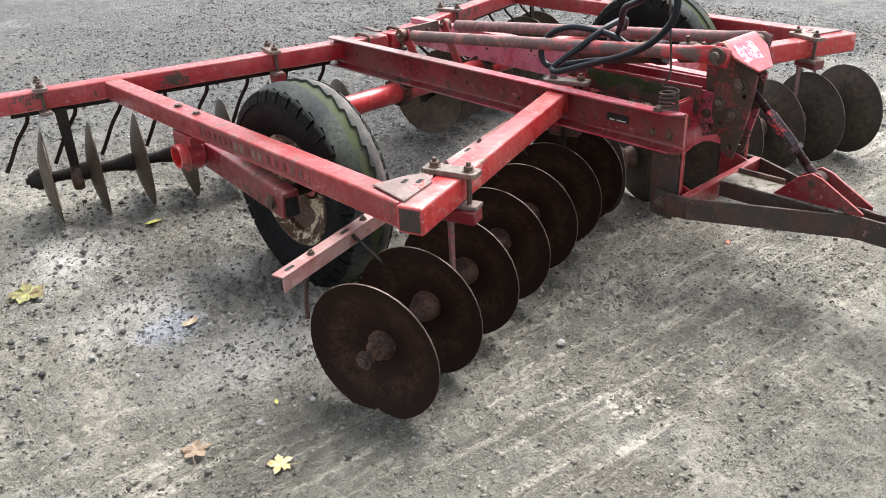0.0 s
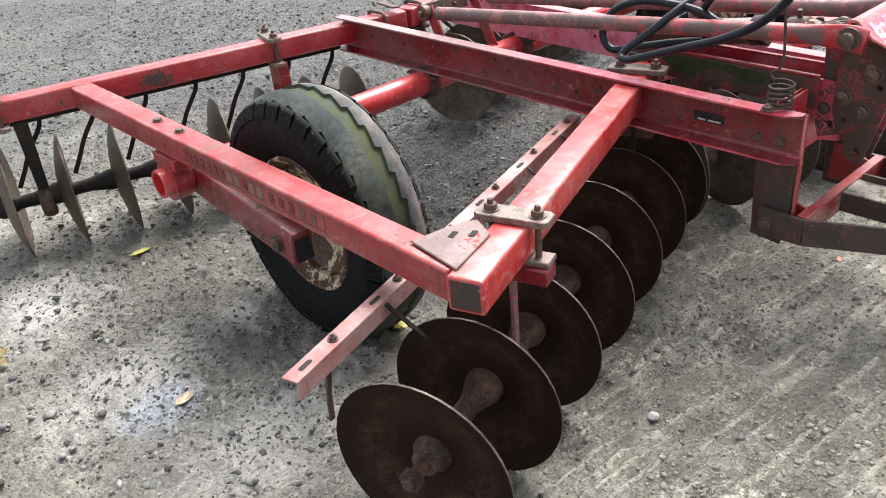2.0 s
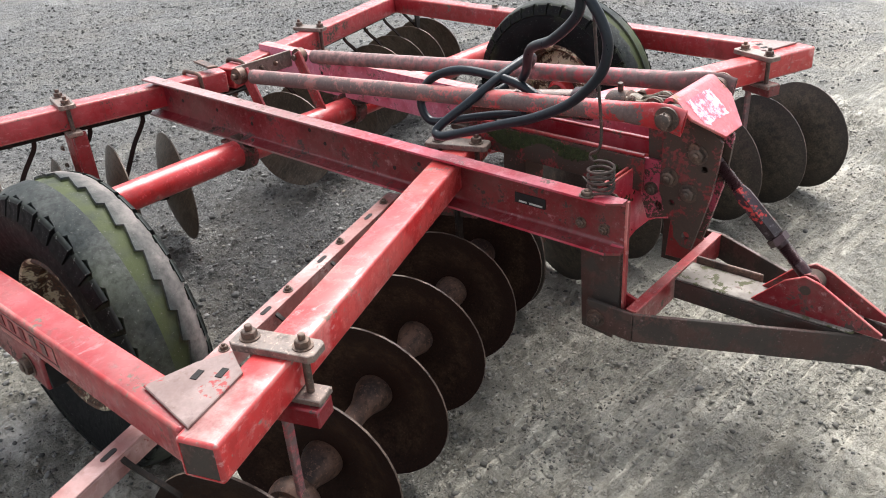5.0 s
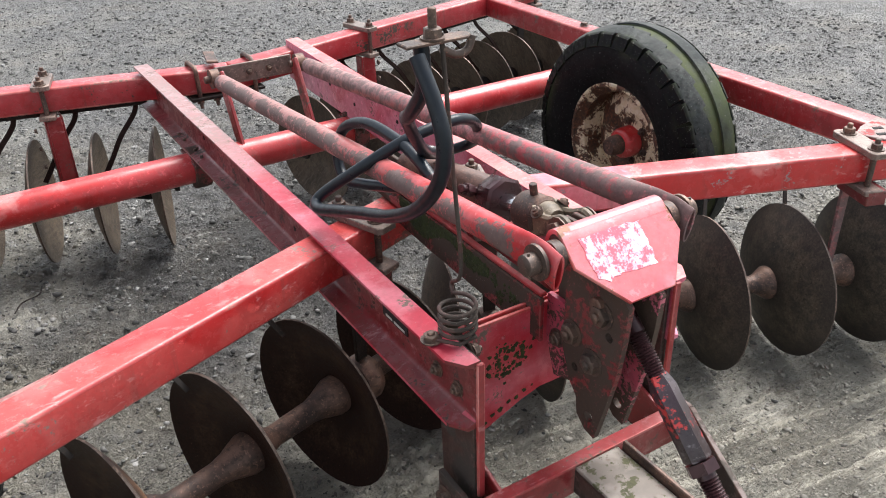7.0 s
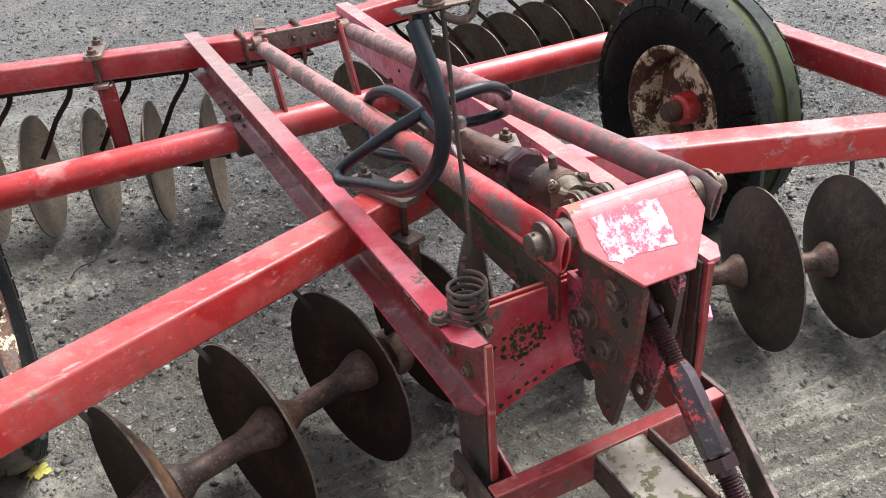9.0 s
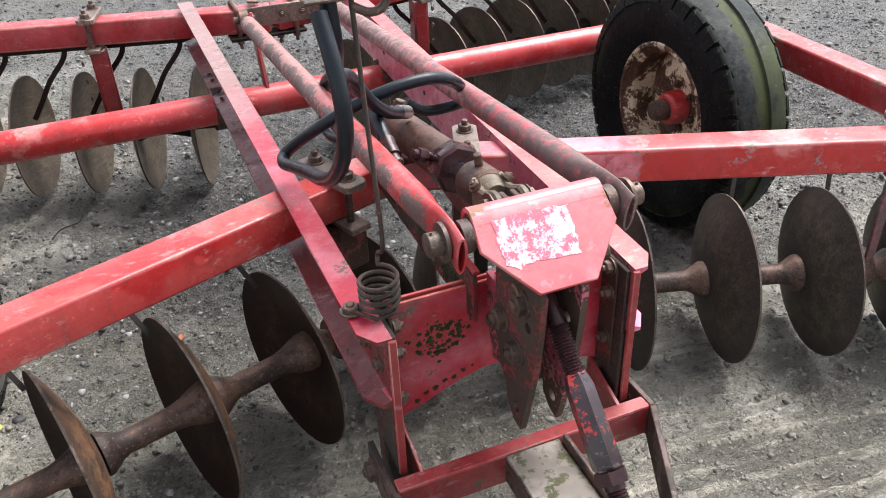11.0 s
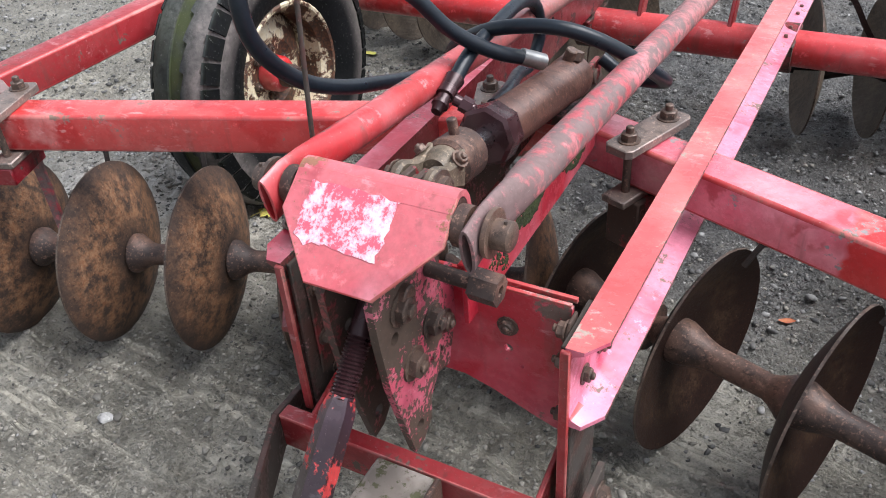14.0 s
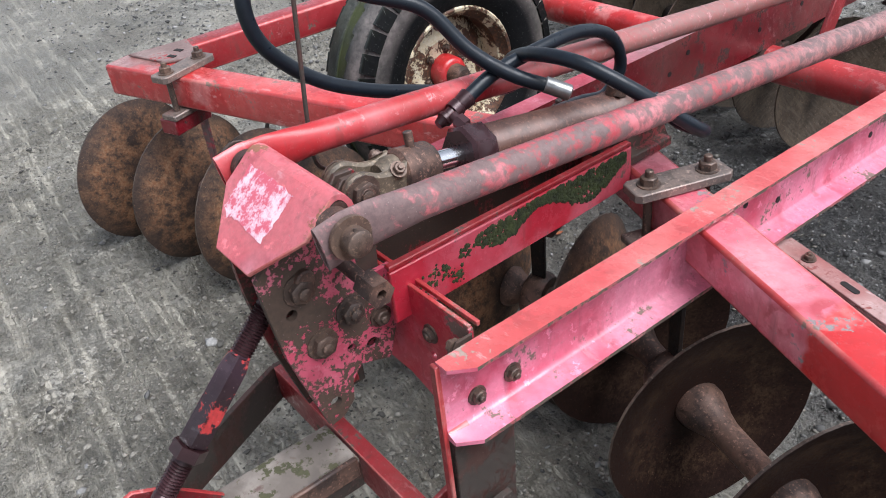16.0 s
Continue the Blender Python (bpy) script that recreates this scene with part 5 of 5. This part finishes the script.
# ---- top link pipes to the rock shaft levers ----
def link_pipe(s):
    """A pipe whose front end is pressed flat into an open oval round the pin."""
    b = Vector((0.172 * s, 1.93, 0.838))
    p1 = Vector((0.167 * s, 0.115, 0.998))
    sec = [((0.166 * s, -0.104, 0.998), 0.011, 0.041), ((0.166 * s, -0.060, 1.006), 0.012, 0.041), ((0.166 * s, -0.015, 1.005), 0.014, 0.040), ((0.167 * s, 0.030, 1.003), 0.019, 0.036), ((0.167 * s, 0.075, 1.001), 0.027, 0.031), (p1, 0.030, 0.030)]
    sec += [(p1 + (b - p1) * t, 0.030, 0.030) for t in (0.1, 0.3, 0.6, 0.95)]
    ob = part("link_pipe", loft(B(), sec), PIPE if s > 0 else PIPE_RED, harrow, "worn red pipe with flattened eye ends")
    bm = B()
    rod(bm, (0.130 * s, 1.94, 0.836), (0.21 * s, 1.94, 0.836), 0.014, 12)
    part("rear_pin", bm, STEEL, ob)
    part("rear_eye", lathe(B(), [(-0.016, 0.0), (-0.016, 0.036), (0.016, 0.036), (0.016, 0.0)], Matrix.Translation((0.172 * s, 1.94, 0.836)), 18), STEEL, ob)
    # lever up from the rock shaft
    part("shaft_lever", bar(B(), (0.148 * s, 1.795, 0.585), (0.148 * s, 1.935, 0.856), 0.014, 0.062, 0.003, 1), RED, shaft)
    return ob


for s in (-1, 1):
    link_pipe(s)
bm = bar(B(), (-0.155, 1.985, 0.826), (0.155, 1.985, 0.826), 0.010, 0.074, 0.002, 1)
tie = part("lever_tie", bm, GREY_STEEL, shaft, "brown flat bar between the two levers")
bolts(tie, [((x, 1.980, 0.826), (0, -1, 0)) for x in (-0.02, 0.06)], 0.009, 0.004, 0.009)
# U-bolts and a packing plate on the middle of the rear beams
for x in (-0.15, 0.09):
    y = rear_y(x)
    part("u_bolt", tube(B(), catmull([(x, y - 0.068, LOW - 0.03), (x, y - 0.066, TOP - 0.03), (x, y - 0.056, TOP + 0.010), (x, y, TOP + 0.014), (x, y + 0.056, TOP + 0.010), (x, y + 0.066, TOP - 0.03), (x, y + 0.068, LOW - 0.03)], 5), 0.0095, 10), STEEL, harrow)
part("packing_plate", plate(B(), [(-0.10, 2.28), (-0.055, 2.27), (-0.02, 2.44), (-0.065, 2.45)], 0.010, Matrix.Translation((0, 0, TOP + 0.022)) @ Matrix.Rotation(radians(6), 4, "Y")), STEEL, harrow)
joint = part("beam_joint_plate", box(B(), (-0.03, 2.35, LOW - 0.012), (0.32, 0.18, 0.014), None, 0.003), STEEL_DARK, harrow)
bolts(joint, [((x, 2.285, LOW - 0.018), (0, -0.3, -1)) for x in (-0.15, -0.08, 0.02, 0.09)], 0.014, 0.02, 0.016)

# ---- hydraulic cylinder ----
C0, C1 = Vector((0, 0.053, 0.976)), Vector((0, 0.80, 0.858))
cd = (C1 - C0).normalized()
at = lambda t: C0 + cd * t
ram = part("cylinder_barrel", lathe(B(), [(0.300, 0.0), (0.300, 0.044), (0.305, 0.047), (0.655, 0.047), (0.66, 0.050), (0.690, 0.050), (0.695, 0.046), (0.695, 0.0)], along(C0, cd), 32), BARREL, harrow, "brown hydraulic cylinder")
part("gland_nut", lathe(B(), [(0.240, 0.022), (0.240, 0.050), (0.246, 0.057), (0.292, 0.057), (0.300, 0.051), (0.300, 0.022)], along(C0, cd), 8, True), PLUM, ram, "dark eight-sided gland nut")
part("piston_rod", rod(B(), at(0.15), at(0.26), 0.021, 20), CHROME, ram, "bright chromed piston rod")
bm = B()
lathe(bm, [(0.092, 0.0), (0.092, 0.038), (0.098, 0.045), (0.164, 0.045), (0.172, 0.039), (0.172, 0.0)], along(C0, cd), 24)
rod(bm, at(0.135) + Vector((0, 0, 0.03)), at(0.135) + Vector((-0.006, 0, 0.072)), 0.009, 10)
part("rod_collar", bm, STEEL, ram)
bm = B()
arc = [(0.035 * math.cos(radians(a)), 0.035 * math.sin(radians(a))) for a in range(75, 286, 15)]
flat = Matrix(((1, 0, 0, 0), (0, 0, 1, 0), (0, 1, 0, 0), (0, 0, 0, 1)))
for sx in (-1, 1):
    plate(bm, arc + [(0.040, -0.023), (0.062, -0.022), (0.096, -0.034), (0.096, 0.034), (0.062, 0.022), (0.040, 0.023)], 0.018, along(C0 + Vector((0.029 * sx, 0, 0)), cd) @ flat, (), 0.005)
lathe(bm, [(0.055, 0.0), (0.055, 0.024), (0.074, 0.034), (0.095, 0.037), (0.095, 0.0)], along(C0, cd), 20)
part("clevis", bm, CAST, ram, "dark khaki cast clevis")
bm = B()
rod(bm, C0 - Vector((0.056, 0, 0)), C0 + Vector((0.056, 0, 0)), 0.017, 16)
part("clevis_pin", bm, STEEL, ram)
bolts(ram, [(C0 + Vector((0.039, 0, 0)), (1, 0, 0)), (C0 - Vector((0.039, 0, 0)), (-1, 0, 0))], 0.022, 0.005, 0.014)
bolts(ram, [(at(0.080) + Vector((0.034 * e, 0, 0.024)), (0.7 * e, 0, 0.7)) for e in (-1, 1)], 0.010, 0.004, 0.009)
bm = B()
for sx in (-1, 1):
    plate(bm, [(-0.03, 0.93), (0.030, 1.004), (0.066, 1.002), (0.082, 0.975), (0.07, 0.80), (-0.02, 0.80)], 0.012, YZ(0.012 * sx))
part("mast_ear", bm, RED_DARK, harrow)
# rear anchor of the cylinder
bm = B()
rod(bm, at(0.72) - Vector((0.05, 0, 0)), at(0.72) + Vector((0.05, 0, 0)), 0.018, 14)
for sx in (-1, 1):
    plate(bm, [(0.70, 0.775), (0.74, 0.895), (0.80, 0.895), (0.86, 0.775)], 0.012, YZ(0.036 * sx))
box(bm, (0, 0.755, 0.783), (0.14, 0.16, 0.022), None, 0.003)
part("cylinder_anchor", bm, RED_DARK, harrow)
# ports and fittings
bm = B()
rod(bm, at(0.31) + Vector((-0.035, 0, 0.02)), at(0.31) + Vector((-0.088, -0.010, 0.046)), 0.011, 12)
lathe(bm, [(0, 0), (0, 0.016), (0.022, 0.016), (0.022, 0)], along(at(0.31) + Vector((-0.055, -0.004, 0.03)), (-0.9, -0.15, 0.45)), 6)
part("port_fitting", bm, PLUM, ram)
bm = rod(B(), at(0.66) + Vector((0, 0, 0.04)), at(0.66) + Vector((0.012, 0.0, 0.072)), 0.013, 12)
lathe(bm, [(0, 0), (0, 0.019), (0.018, 0.019), (0.018, 0)], along(at(0.67) + Vector((0.012, 0, 0.048)), (0.2, 0.3, 1)), 6)
part("port_fitting", bm, BOLT, ram)

# ---- hoses, their holder and the spring ----
SP = Vector((-0.260, 0.097, 0.784))
bm = B()
helix = [SP + Vector((0.038 * math.cos(a), 0.038 * math.sin(a), 0.006 + 0.072 * a / (2 * math.pi * 4.2))) for a in [2 * math.pi * 4.2 * k / 96 for k in range(97)]]
top_of = helix[-1]
ROD_TOP = Vector((-0.245, 0.155, 1.398))
tail = [SP + Vector((-0.058, 0.008, 0.006)), SP + Vector((-0.02, -0.040, 0.005)), SP + Vector((0.02, -0.034, 0.005))]
stem = catmull([top_of, top_of + Vector((0.006, 0.012, 0.018)), Vector((-0.240, 0.112, 0.93)), Vector((-0.243, 0.130, 1.15)), ROD_TOP], 6)
tube(bm, tail + helix[2:] + stem[1:], 0.0046, 10)
spring = part("hose_support_spring", bm, RED_BROWN, harrow, "coiled rusty steel rod that holds up the hoses")
bolts(spring, [(SP + Vector((-0.058, 0.012, 0.001)), (0, 0, 1))], 0.015, 0.006, 0.013)
holder = part("hose_holder", plate(B(), [(-0.070, -0.018), (0.058, -0.018), (0.07, -0.006), (0.07, 0.012), (0.058, 0.018), (-0.070, 0.018)], 0.007, Matrix.Translation(ROD_TOP + Vector((-0.012, 0, -0.012)))), BOLT, spring, "galvanised clamp plate on top of the rod")
bolts(holder, [(ROD_TOP + Vector((-0.018, 0, -0.008)), (0, 0, 1))], 0.015, 0.035, 0.018)
part("hook", tube(B(), catmull([ROD_TOP + Vector((0.0, 0, -0.03)), ROD_TOP + Vector((0.03, 0, -0.045)), ROD_TOP + Vector((0.055, 0, -0.04)), ROD_TOP + Vector((0.066, 0, -0.015))], 5), 0.008, 10), BOLT, holder)
H0 = ROD_TOP + Vector((-0.060, 0.0, -0.012))
HR = 0.0150
part("hydraulic_hose", tube(B(), catmull([(-0.305, 0.140, 1.368), (-0.302, 0.085, 1.29), (-0.300, 0.065, 1.22), (-0.300, 0.090, 1.14), (-0.300, 0.180, 1.05), (-0.300, 0.30, 0.985), (-0.300, 0.43, 0.938), (-0.306, 0.56, 0.892), (-0.314, 0.665, 0.858), (-0.290, 0.70, 0.872), (-0.215, 0.61, 0.962), (-0.10, 0.56, 1.03), (0.035, 0.56, 1.048), (0.13, 0.615, 1.000), (0.198, 0.72, 0.905), (0.190, 0.775, 0.868), (0.11, 0.79, 0.862), (0.05, 0.785, 0.90)], 8), HR, 14), HOSE, harrow, "dark blue-black hydraulic hose in a loose loop")
part("hydraulic_hose", tube(B(), catmull([H0 + Vector((0.022, 0.008, 0)), H0 + Vector((0.030, 0.02, -0.09)), (-0.255, 0.27, 1.21), (-0.20, 0.385, 1.155), (-0.14, 0.445, 1.065), (-0.085, 0.505, 1.008), (-0.03, 0.57, 0.972)], 8), HR, 14), HOSE, harrow)
part("hose_fitting", rod(B(), (-0.044, 0.556, 0.981), (-0.008, 0.596, 0.957), 0.0172, 14), ZINC, harrow, "plated hose end")
part("hydraulic_hose", tube(B(), catmull([(-0.121, 0.410, 0.975), (-0.120, 0.49, 1.006), (-0.118, 0.60, 1.020), (-0.125, 0.745, 1.018), (-0.138, 0.86, 0.97), (-0.145, 0.905, 0.885), (-0.15, 0.86, 0.825), (-0.14, 0.76, 0.842), (-0.10, 0.62, 0.872), (-0.08, 0.50, 0.892)], 8), HR, 14), HOSE, harrow)
bm = B()
lathe(bm, [(0, 0), (0, 0.010), (0.012, 0.013), (0.016, 0.017), (0.024, 0.017), (0.026, 0.014), (0.040, 0.014), (0.042, 0.019), (0.060, 0.019), (0.062, 0.017), (0.088, 0.0205), (0.090, 0)], along((-0.122, 0.338, 0.946), (0.0, 0.93, 0.37)), 16)
part("hose_coupling", bm, PLUM, harrow, "dark quick coupling at the hose end")

# ---- drawbar and turnbuckle ----
for s in (-1, 1):
    bm = B()
    pts = [Vector((0.312 * s, 0.10, 0.383)), Vector((0.314 * s, -0.060, 0.383)), Vector((0.036 * s, -0.66, 0.383)), Vector((0.036 * s, -1.30, 0.383))]
    for a, b in zip(pts, pts[1:]):
        bar(bm, a, b, 0.014, 0.098, 0.002, 1)
    db = part("drawbar_side", bm, RED_BROWN, harrow, "dark grimy flat steel drawbar side")
    bolts(db, [((0.320 * s, 0.065, 0.375), (s, 0, 0))], 0.020, 0.006, 0.016)
    part("hinge_lug", plate(B(), [(-0.05, 0.43), (0.10, 0.48), (0.11, 0.33), (-0.05, 0.335)], 0.010, YZ(0.240 * s)), RED, harrow)
bm = B()
box(bm, (0, -0.058, 0.388), (0.606, 0.008, 0.082), None, 0.002)
box(bm, (0, -0.046, 0.432), (0.606, 0.034, 0.007), None, 0.002)
part("drawbar_cross", bm, RED, harrow, "faded red cross member of the drawbar", edge=EDGE)
tongue = part("drawbar_tongue", box(B(), (0, -0.34, 0.436), (0.128, 0.54, 0.008), None, 0.003), TONGUE, harrow, "mossy grey drawbar tongue")
for s in (-1, 1):
    part("tongue_side", box(B(), (0.060 * s, -0.34, 0.398), (0.008, 0.54, 0.066), None, 0.002), RED_BROWN, tongue)
for s in (-1, 1):
    part("tongue_lug", plate(B(), [(-0.31, 0.441), (-0.40, 0.535), (-0.455, 0.565), (-0.50, 0.553), (-0.68, 0.450), (-0.68, 0.436), (-0.31, 0.436)], 0.010, YZ(0.045 * s)), RED_SHADE, harrow, edge=EDGE)
part("tongue_edge", bar(B(), (0.072, -0.08, 0.436), (0.072, -0.30, 0.436), 0.012, 0.05, 0.003, 1), STEEL, harrow)
T0, T1 = Vector((0.0, -0.095, 0.880)), Vector((0.008, -0.461, 0.522))
td = (T1 - T0).normalized()
bm = B()
thread = [(0.0, 0.0), (0.0, 0.019), (0.070, 0.019)]
for k in range(20):
    thread += [(0.074 + k * 0.006, 0.020), (0.077 + k * 0.006, 0.0165)]
thread += [(0.20, 0.019), (0.20, 0.0)]
lathe(bm, thread, along(T0, td), 16)
tb = part("turnbuckle_screw", bm, PLUM, harrow, "oily threaded turnbuckle")
low = lathe(B(), [(0.365, 0.0), (0.365, 0.019)] + [q for k in range(11) for q in ((0.378 + k * 0.006, 0.020), (0.381 + k * 0.006, 0.0165))] + [(0.446, 0.020), (0.515, 0.020), (0.515, 0.0)], along(T0, td), 16)
part("lower_screw", low, PLUM, tb)
part("turnbuckle_body", lathe(B(), [(0.165, 0.0), (0.165, 0.020), (0.190, 0.027), (0.336, 0.029), (0.342, 0.025), (0.342, 0.0)], along(T0, td) @ Matrix.Rotation(0.4, 4, "X"), 6), PLUM_RED, tb, "plum-coloured hexagon body with traces of red paint")
part("lock_nut", lathe(B(), [(0.344, 0.0), (0.344, 0.032), (0.367, 0.032), (0.367, 0.0)], along(T0, td), 6), PLUM, tb)
bm = B()
rod(bm, (-0.052, -0.461, 0.522), (0.052, -0.461, 0.522), 0.016, 14)
lathe(bm, [(-0.022, 0.0), (-0.022, 0.034), (0.022, 0.034), (0.022, 0.0)], Matrix.Translation((0.006, -0.461, 0.522)), 20)
part("turnbuckle_eye", bm, RED_DARK, tb)
rod(bm := B(), (-0.062, -0.092, 0.882), (0.062, -0.092, 0.882), 0.018, 14)
part("turnbuckle_pin", bm, STEEL, tb)


# ---- leaves, stones and gravel on the ground ----
def maple(size, lobes=5):
    """A lobed leaf, curled at its tips, with a stalk."""
    bm = B()
    pts = []
    for k in range(lobes * 6):
        a = 2 * math.pi * k / (lobes * 6)
        r = size * (0.52 + 0.40 * abs(math.cos(lobes * a / 2)) ** 1.5 + 0.07 * math.cos(lobes * 3 * a))
        pts.append((r * math.cos(a), r * math.sin(a)))
    c = bm.verts.new((0, 0, 0.004))
    ring = [bm.verts.new((x, y, 0.003 + 0.22 * size * random.random() * (0.4 + 0.6 * abs(math.sin(3 * k))))) for k, (x, y) in enumerate(pts)]
    mid = [bm.verts.new((0.5 * x, 0.5 * y, 0.004 + 0.06 * size * random.random())) for x, y in pts]
    for k in range(len(pts)):
        j = (k + 1) % len(pts)
        bm.faces.new((c, mid[k], mid[j]))
        bm.faces.new((mid[k], ring[k], ring[j], mid[j]))
    tube(bm, catmull([(-0.3 * size, 0, 0.004), (-0.9 * size, 0.1 * size, 0.006), (-1.6 * size, -0.12 * size, 0.004)], 3), 0.0013, 5)
    return bm


def oval(size):
    bm = B()
    rows = []
    for i in range(9):
        t = i / 8
        w = size * 0.42 * math.sin(math.pi * t) ** 0.8 + 0.001
        z = 0.003 + size * 0.12 * (t - 0.5) ** 2 * 2
        rows.append([bm.verts.new((size * (t * 2 - 1), e * w, z + abs(e) * 0.10 * size * (0.4 + 0.6 * random.random()))) for e in (-1, -0.5, 0, 0.5, 1)])
    for a, b in zip(rows, rows[1:]):
        for k in range(4):
            bm.faces.new((a[k], a[k + 1], b[k + 1], b[k]))
    return bm


def lay(name, bm, mat, x, y, turn, label, category):
    ob = new(name, finish(bm, name, mat))
    wx, wy = x + XC, y + YC
    top = max(height(wx + dx, wy + dy) for dx, dy in ((0, 0), (0.02, 0), (-0.02, 0), (0, 0.02), (0, -0.02)))
    ob.matrix_world = pose(wx, wy, 0.5 * (top + height(wx, wy)) + 0.002, random.uniform(-8, 8), random.uniform(-8, 8), turn)
    return tagged(ob, label, category)


lay("fallen_leaf", maple(0.046), LEAF_PALE, -2.253, 0.173, 140, "pale yellow lobed leaf with a stalk on gravel", "leaf")
lay("fallen_leaf", maple(0.056), LEAF_BROWN, -2.419, 0.431, 60, "dry light-brown lobed leaf lying on gravel", "leaf")
lay("fallen_leaf", maple(0.092), LEAF_GREEN, -2.447, 1.982, 10, "green and brown lobed leaf lying on gravel", "leaf")
lay("fallen_leaf", oval(0.050), LEAF_CURL, -2.036, 1.216, 25, "curled pale brown leaf lying on damp mud", "leaf")
lay("fallen_leaf", oval(0.064), LEAF_YELLOW, -1.663, 2.362, 20, "bright yellow-green narrow leaf lying on gravel", "leaf")
lay("fallen_leaf", oval(0.014), LEAF_YELLOW, -2.080, 0.469, 70, "small yellow leaf scrap on gravel", "leaf")
lay("fallen_leaf", oval(0.022), LEAF_ORANGE, 0.206, -0.002, 30, "small orange-brown leaf on mud", "leaf")
lay("fallen_leaf", oval(0.024), LEAF_ORANGE, 0.534, 1.151, 10, "small orange leaf on dark gravel", "leaf")
lay("fallen_leaf", oval(0.020), LEAF_ORANGE, -0.661, 1.192, 80, "small orange leaf on damp mud", "leaf")
lay("fallen_leaf", maple(0.04), LEAF_YELLOW, -1.246, 1.002, 50, "green-yellow leaf beside a wheel", "leaf")


def stone(size, seed):
    bm = B()
    bmesh.ops.create_icosphere(bm, subdivisions=2, radius=size)
    for v in bm.verts:
        v.co *= 1 + 0.35 * (noise.noise(v.co / size * 1.1 + Vector((seed * 3.7, 0, 0))))
        v.co.z *= 0.62
    return bm


for i, (x, y, q) in enumerate(((-1.985, 0.374, 0.012), (-1.039, 0.013, 0.020), (-2.051, 2.155, 0.014))):
    ob = lay("stone", stone(q, i + 1), STONE, x, y, i * 50, "small grey stone lying on mud", "stone")
    ob.location.z += q * 0.3
twig = tube(B(), catmull([(-0.09, 0, 0.008), (-0.02, 0.03, 0.012), (0.05, 0.01, 0.010), (0.11, 0.05, 0.012)], 4), 0.003, 6)
lay("twig", twig, STEEL_DARK, -0.99, 2.109, 40, "thin dark twig lying on gravel", "twig")

# loose chips and clods: crumbs of mud in front, gravel chips behind
ico = bmesh.new()
bmesh.ops.create_icosphere(ico, subdivisions=1, radius=1.0)
base = np.array([v.co[:] for v in ico.verts])
tri = np.array([[v.index for v in f.verts] for f in ico.faces])
ico.free()


def scatter(name, n, x0, x1, y0, y1, keep, size, mat, label, seed):
    """Many small uneven stones lying on the yard, in one mesh."""
    r = np.random.RandomState(seed)
    x, y = r.uniform(x0, x1, n), r.uniform(y0, y1, n)
    ok = r.rand(n) < keep(x, y)
    x, y = x[ok], y[ok]
    n = len(x)
    q = size(r, n)
    sh = base[None] * (1 + 0.46 * r.uniform(-1, 1, (n, len(base), 3))) * np.stack([np.ones(n), r.uniform(0.4, 1, n), r.uniform(0.3, 0.7, n)], 1)[:, None, :] * q[:, None, None]
    a = r.uniform(0, 6.283, n)[:, None]
    c, t = np.cos(a), np.sin(a)
    sh = np.stack([sh[..., 0] * c - sh[..., 1] * t, sh[..., 0] * t + sh[..., 1] * c, sh[..., 2]], -1)
    sh += np.stack([x, y, relief(x, y) + q * 0.05], 1)[:, None, :]
    f = tri[None] + (np.arange(n) * len(base))[:, None, None]
    me = bpy.data.meshes.new(name)
    me.vertices.add(n * len(base))
    me.vertices.foreach_set("co", sh.ravel())
    me.loops.add(f.size)
    me.loops.foreach_set("vertex_index", f.ravel().astype(np.int32))
    me.polygons.add(f.size // 3)
    me.polygons.foreach_set("loop_start", np.arange(0, f.size, 3))
    me.update(calc_edges=True)
    me.materials.append(mat)
    return tagged(new(name, me), label, name, kind="stuff")


scatter("gravel", 125000, -3.2, 8.6, 0.9, 11.0, lambda x, y: np.clip(0.04 + (y - 2.0) / 1.0, 0.04, 1.0) * np.clip((x + 3.2) / 1.6, 0, 1) * np.clip((11.0 - y) / 3.5, 0, 1), lambda r, n: 0.0030 + 0.0055 * r.rand(n) + 0.014 * r.rand(n) ** 9, PEBBLE, "loose grey gravel chips scattered over the yard", 3)
scatter("clods", 42000, 0.0, 5.6, 0.5, 4.4, lambda x, y: 0.75 * np.clip(value_noise(x * 2.3, y * 2.3, 21) * 1.9 - 0.35, 0.08, 1) * np.clip(1.3 - (y - 1.6) / 2.2, 0.25, 1), lambda r, n: 0.0030 + 0.004 * r.rand(n) + 0.009 * r.rand(n) ** 7, CLOD, "crumbs and small clods of grey mud", 8)
scatter("crumbs", 60000, 0.0, 6.2, 0.4, 5.0, lambda x, y: np.clip(value_noise(x * 1.6, y * 1.6, 31) * 2.2 - 0.85, 0.04, 1) * np.clip(value_noise(x * 6, y * 6, 33) * 2.4 - 0.6, 0.05, 1) * np.clip(1.4 - (y - 1.6) / 2.6, 0.2, 1), lambda r, n: 0.0024 + 0.0034 * r.rand(n) + 0.012 * r.rand(n) ** 10, CRUMB, "damp dark crumbs of soil strewn in patches", 12)
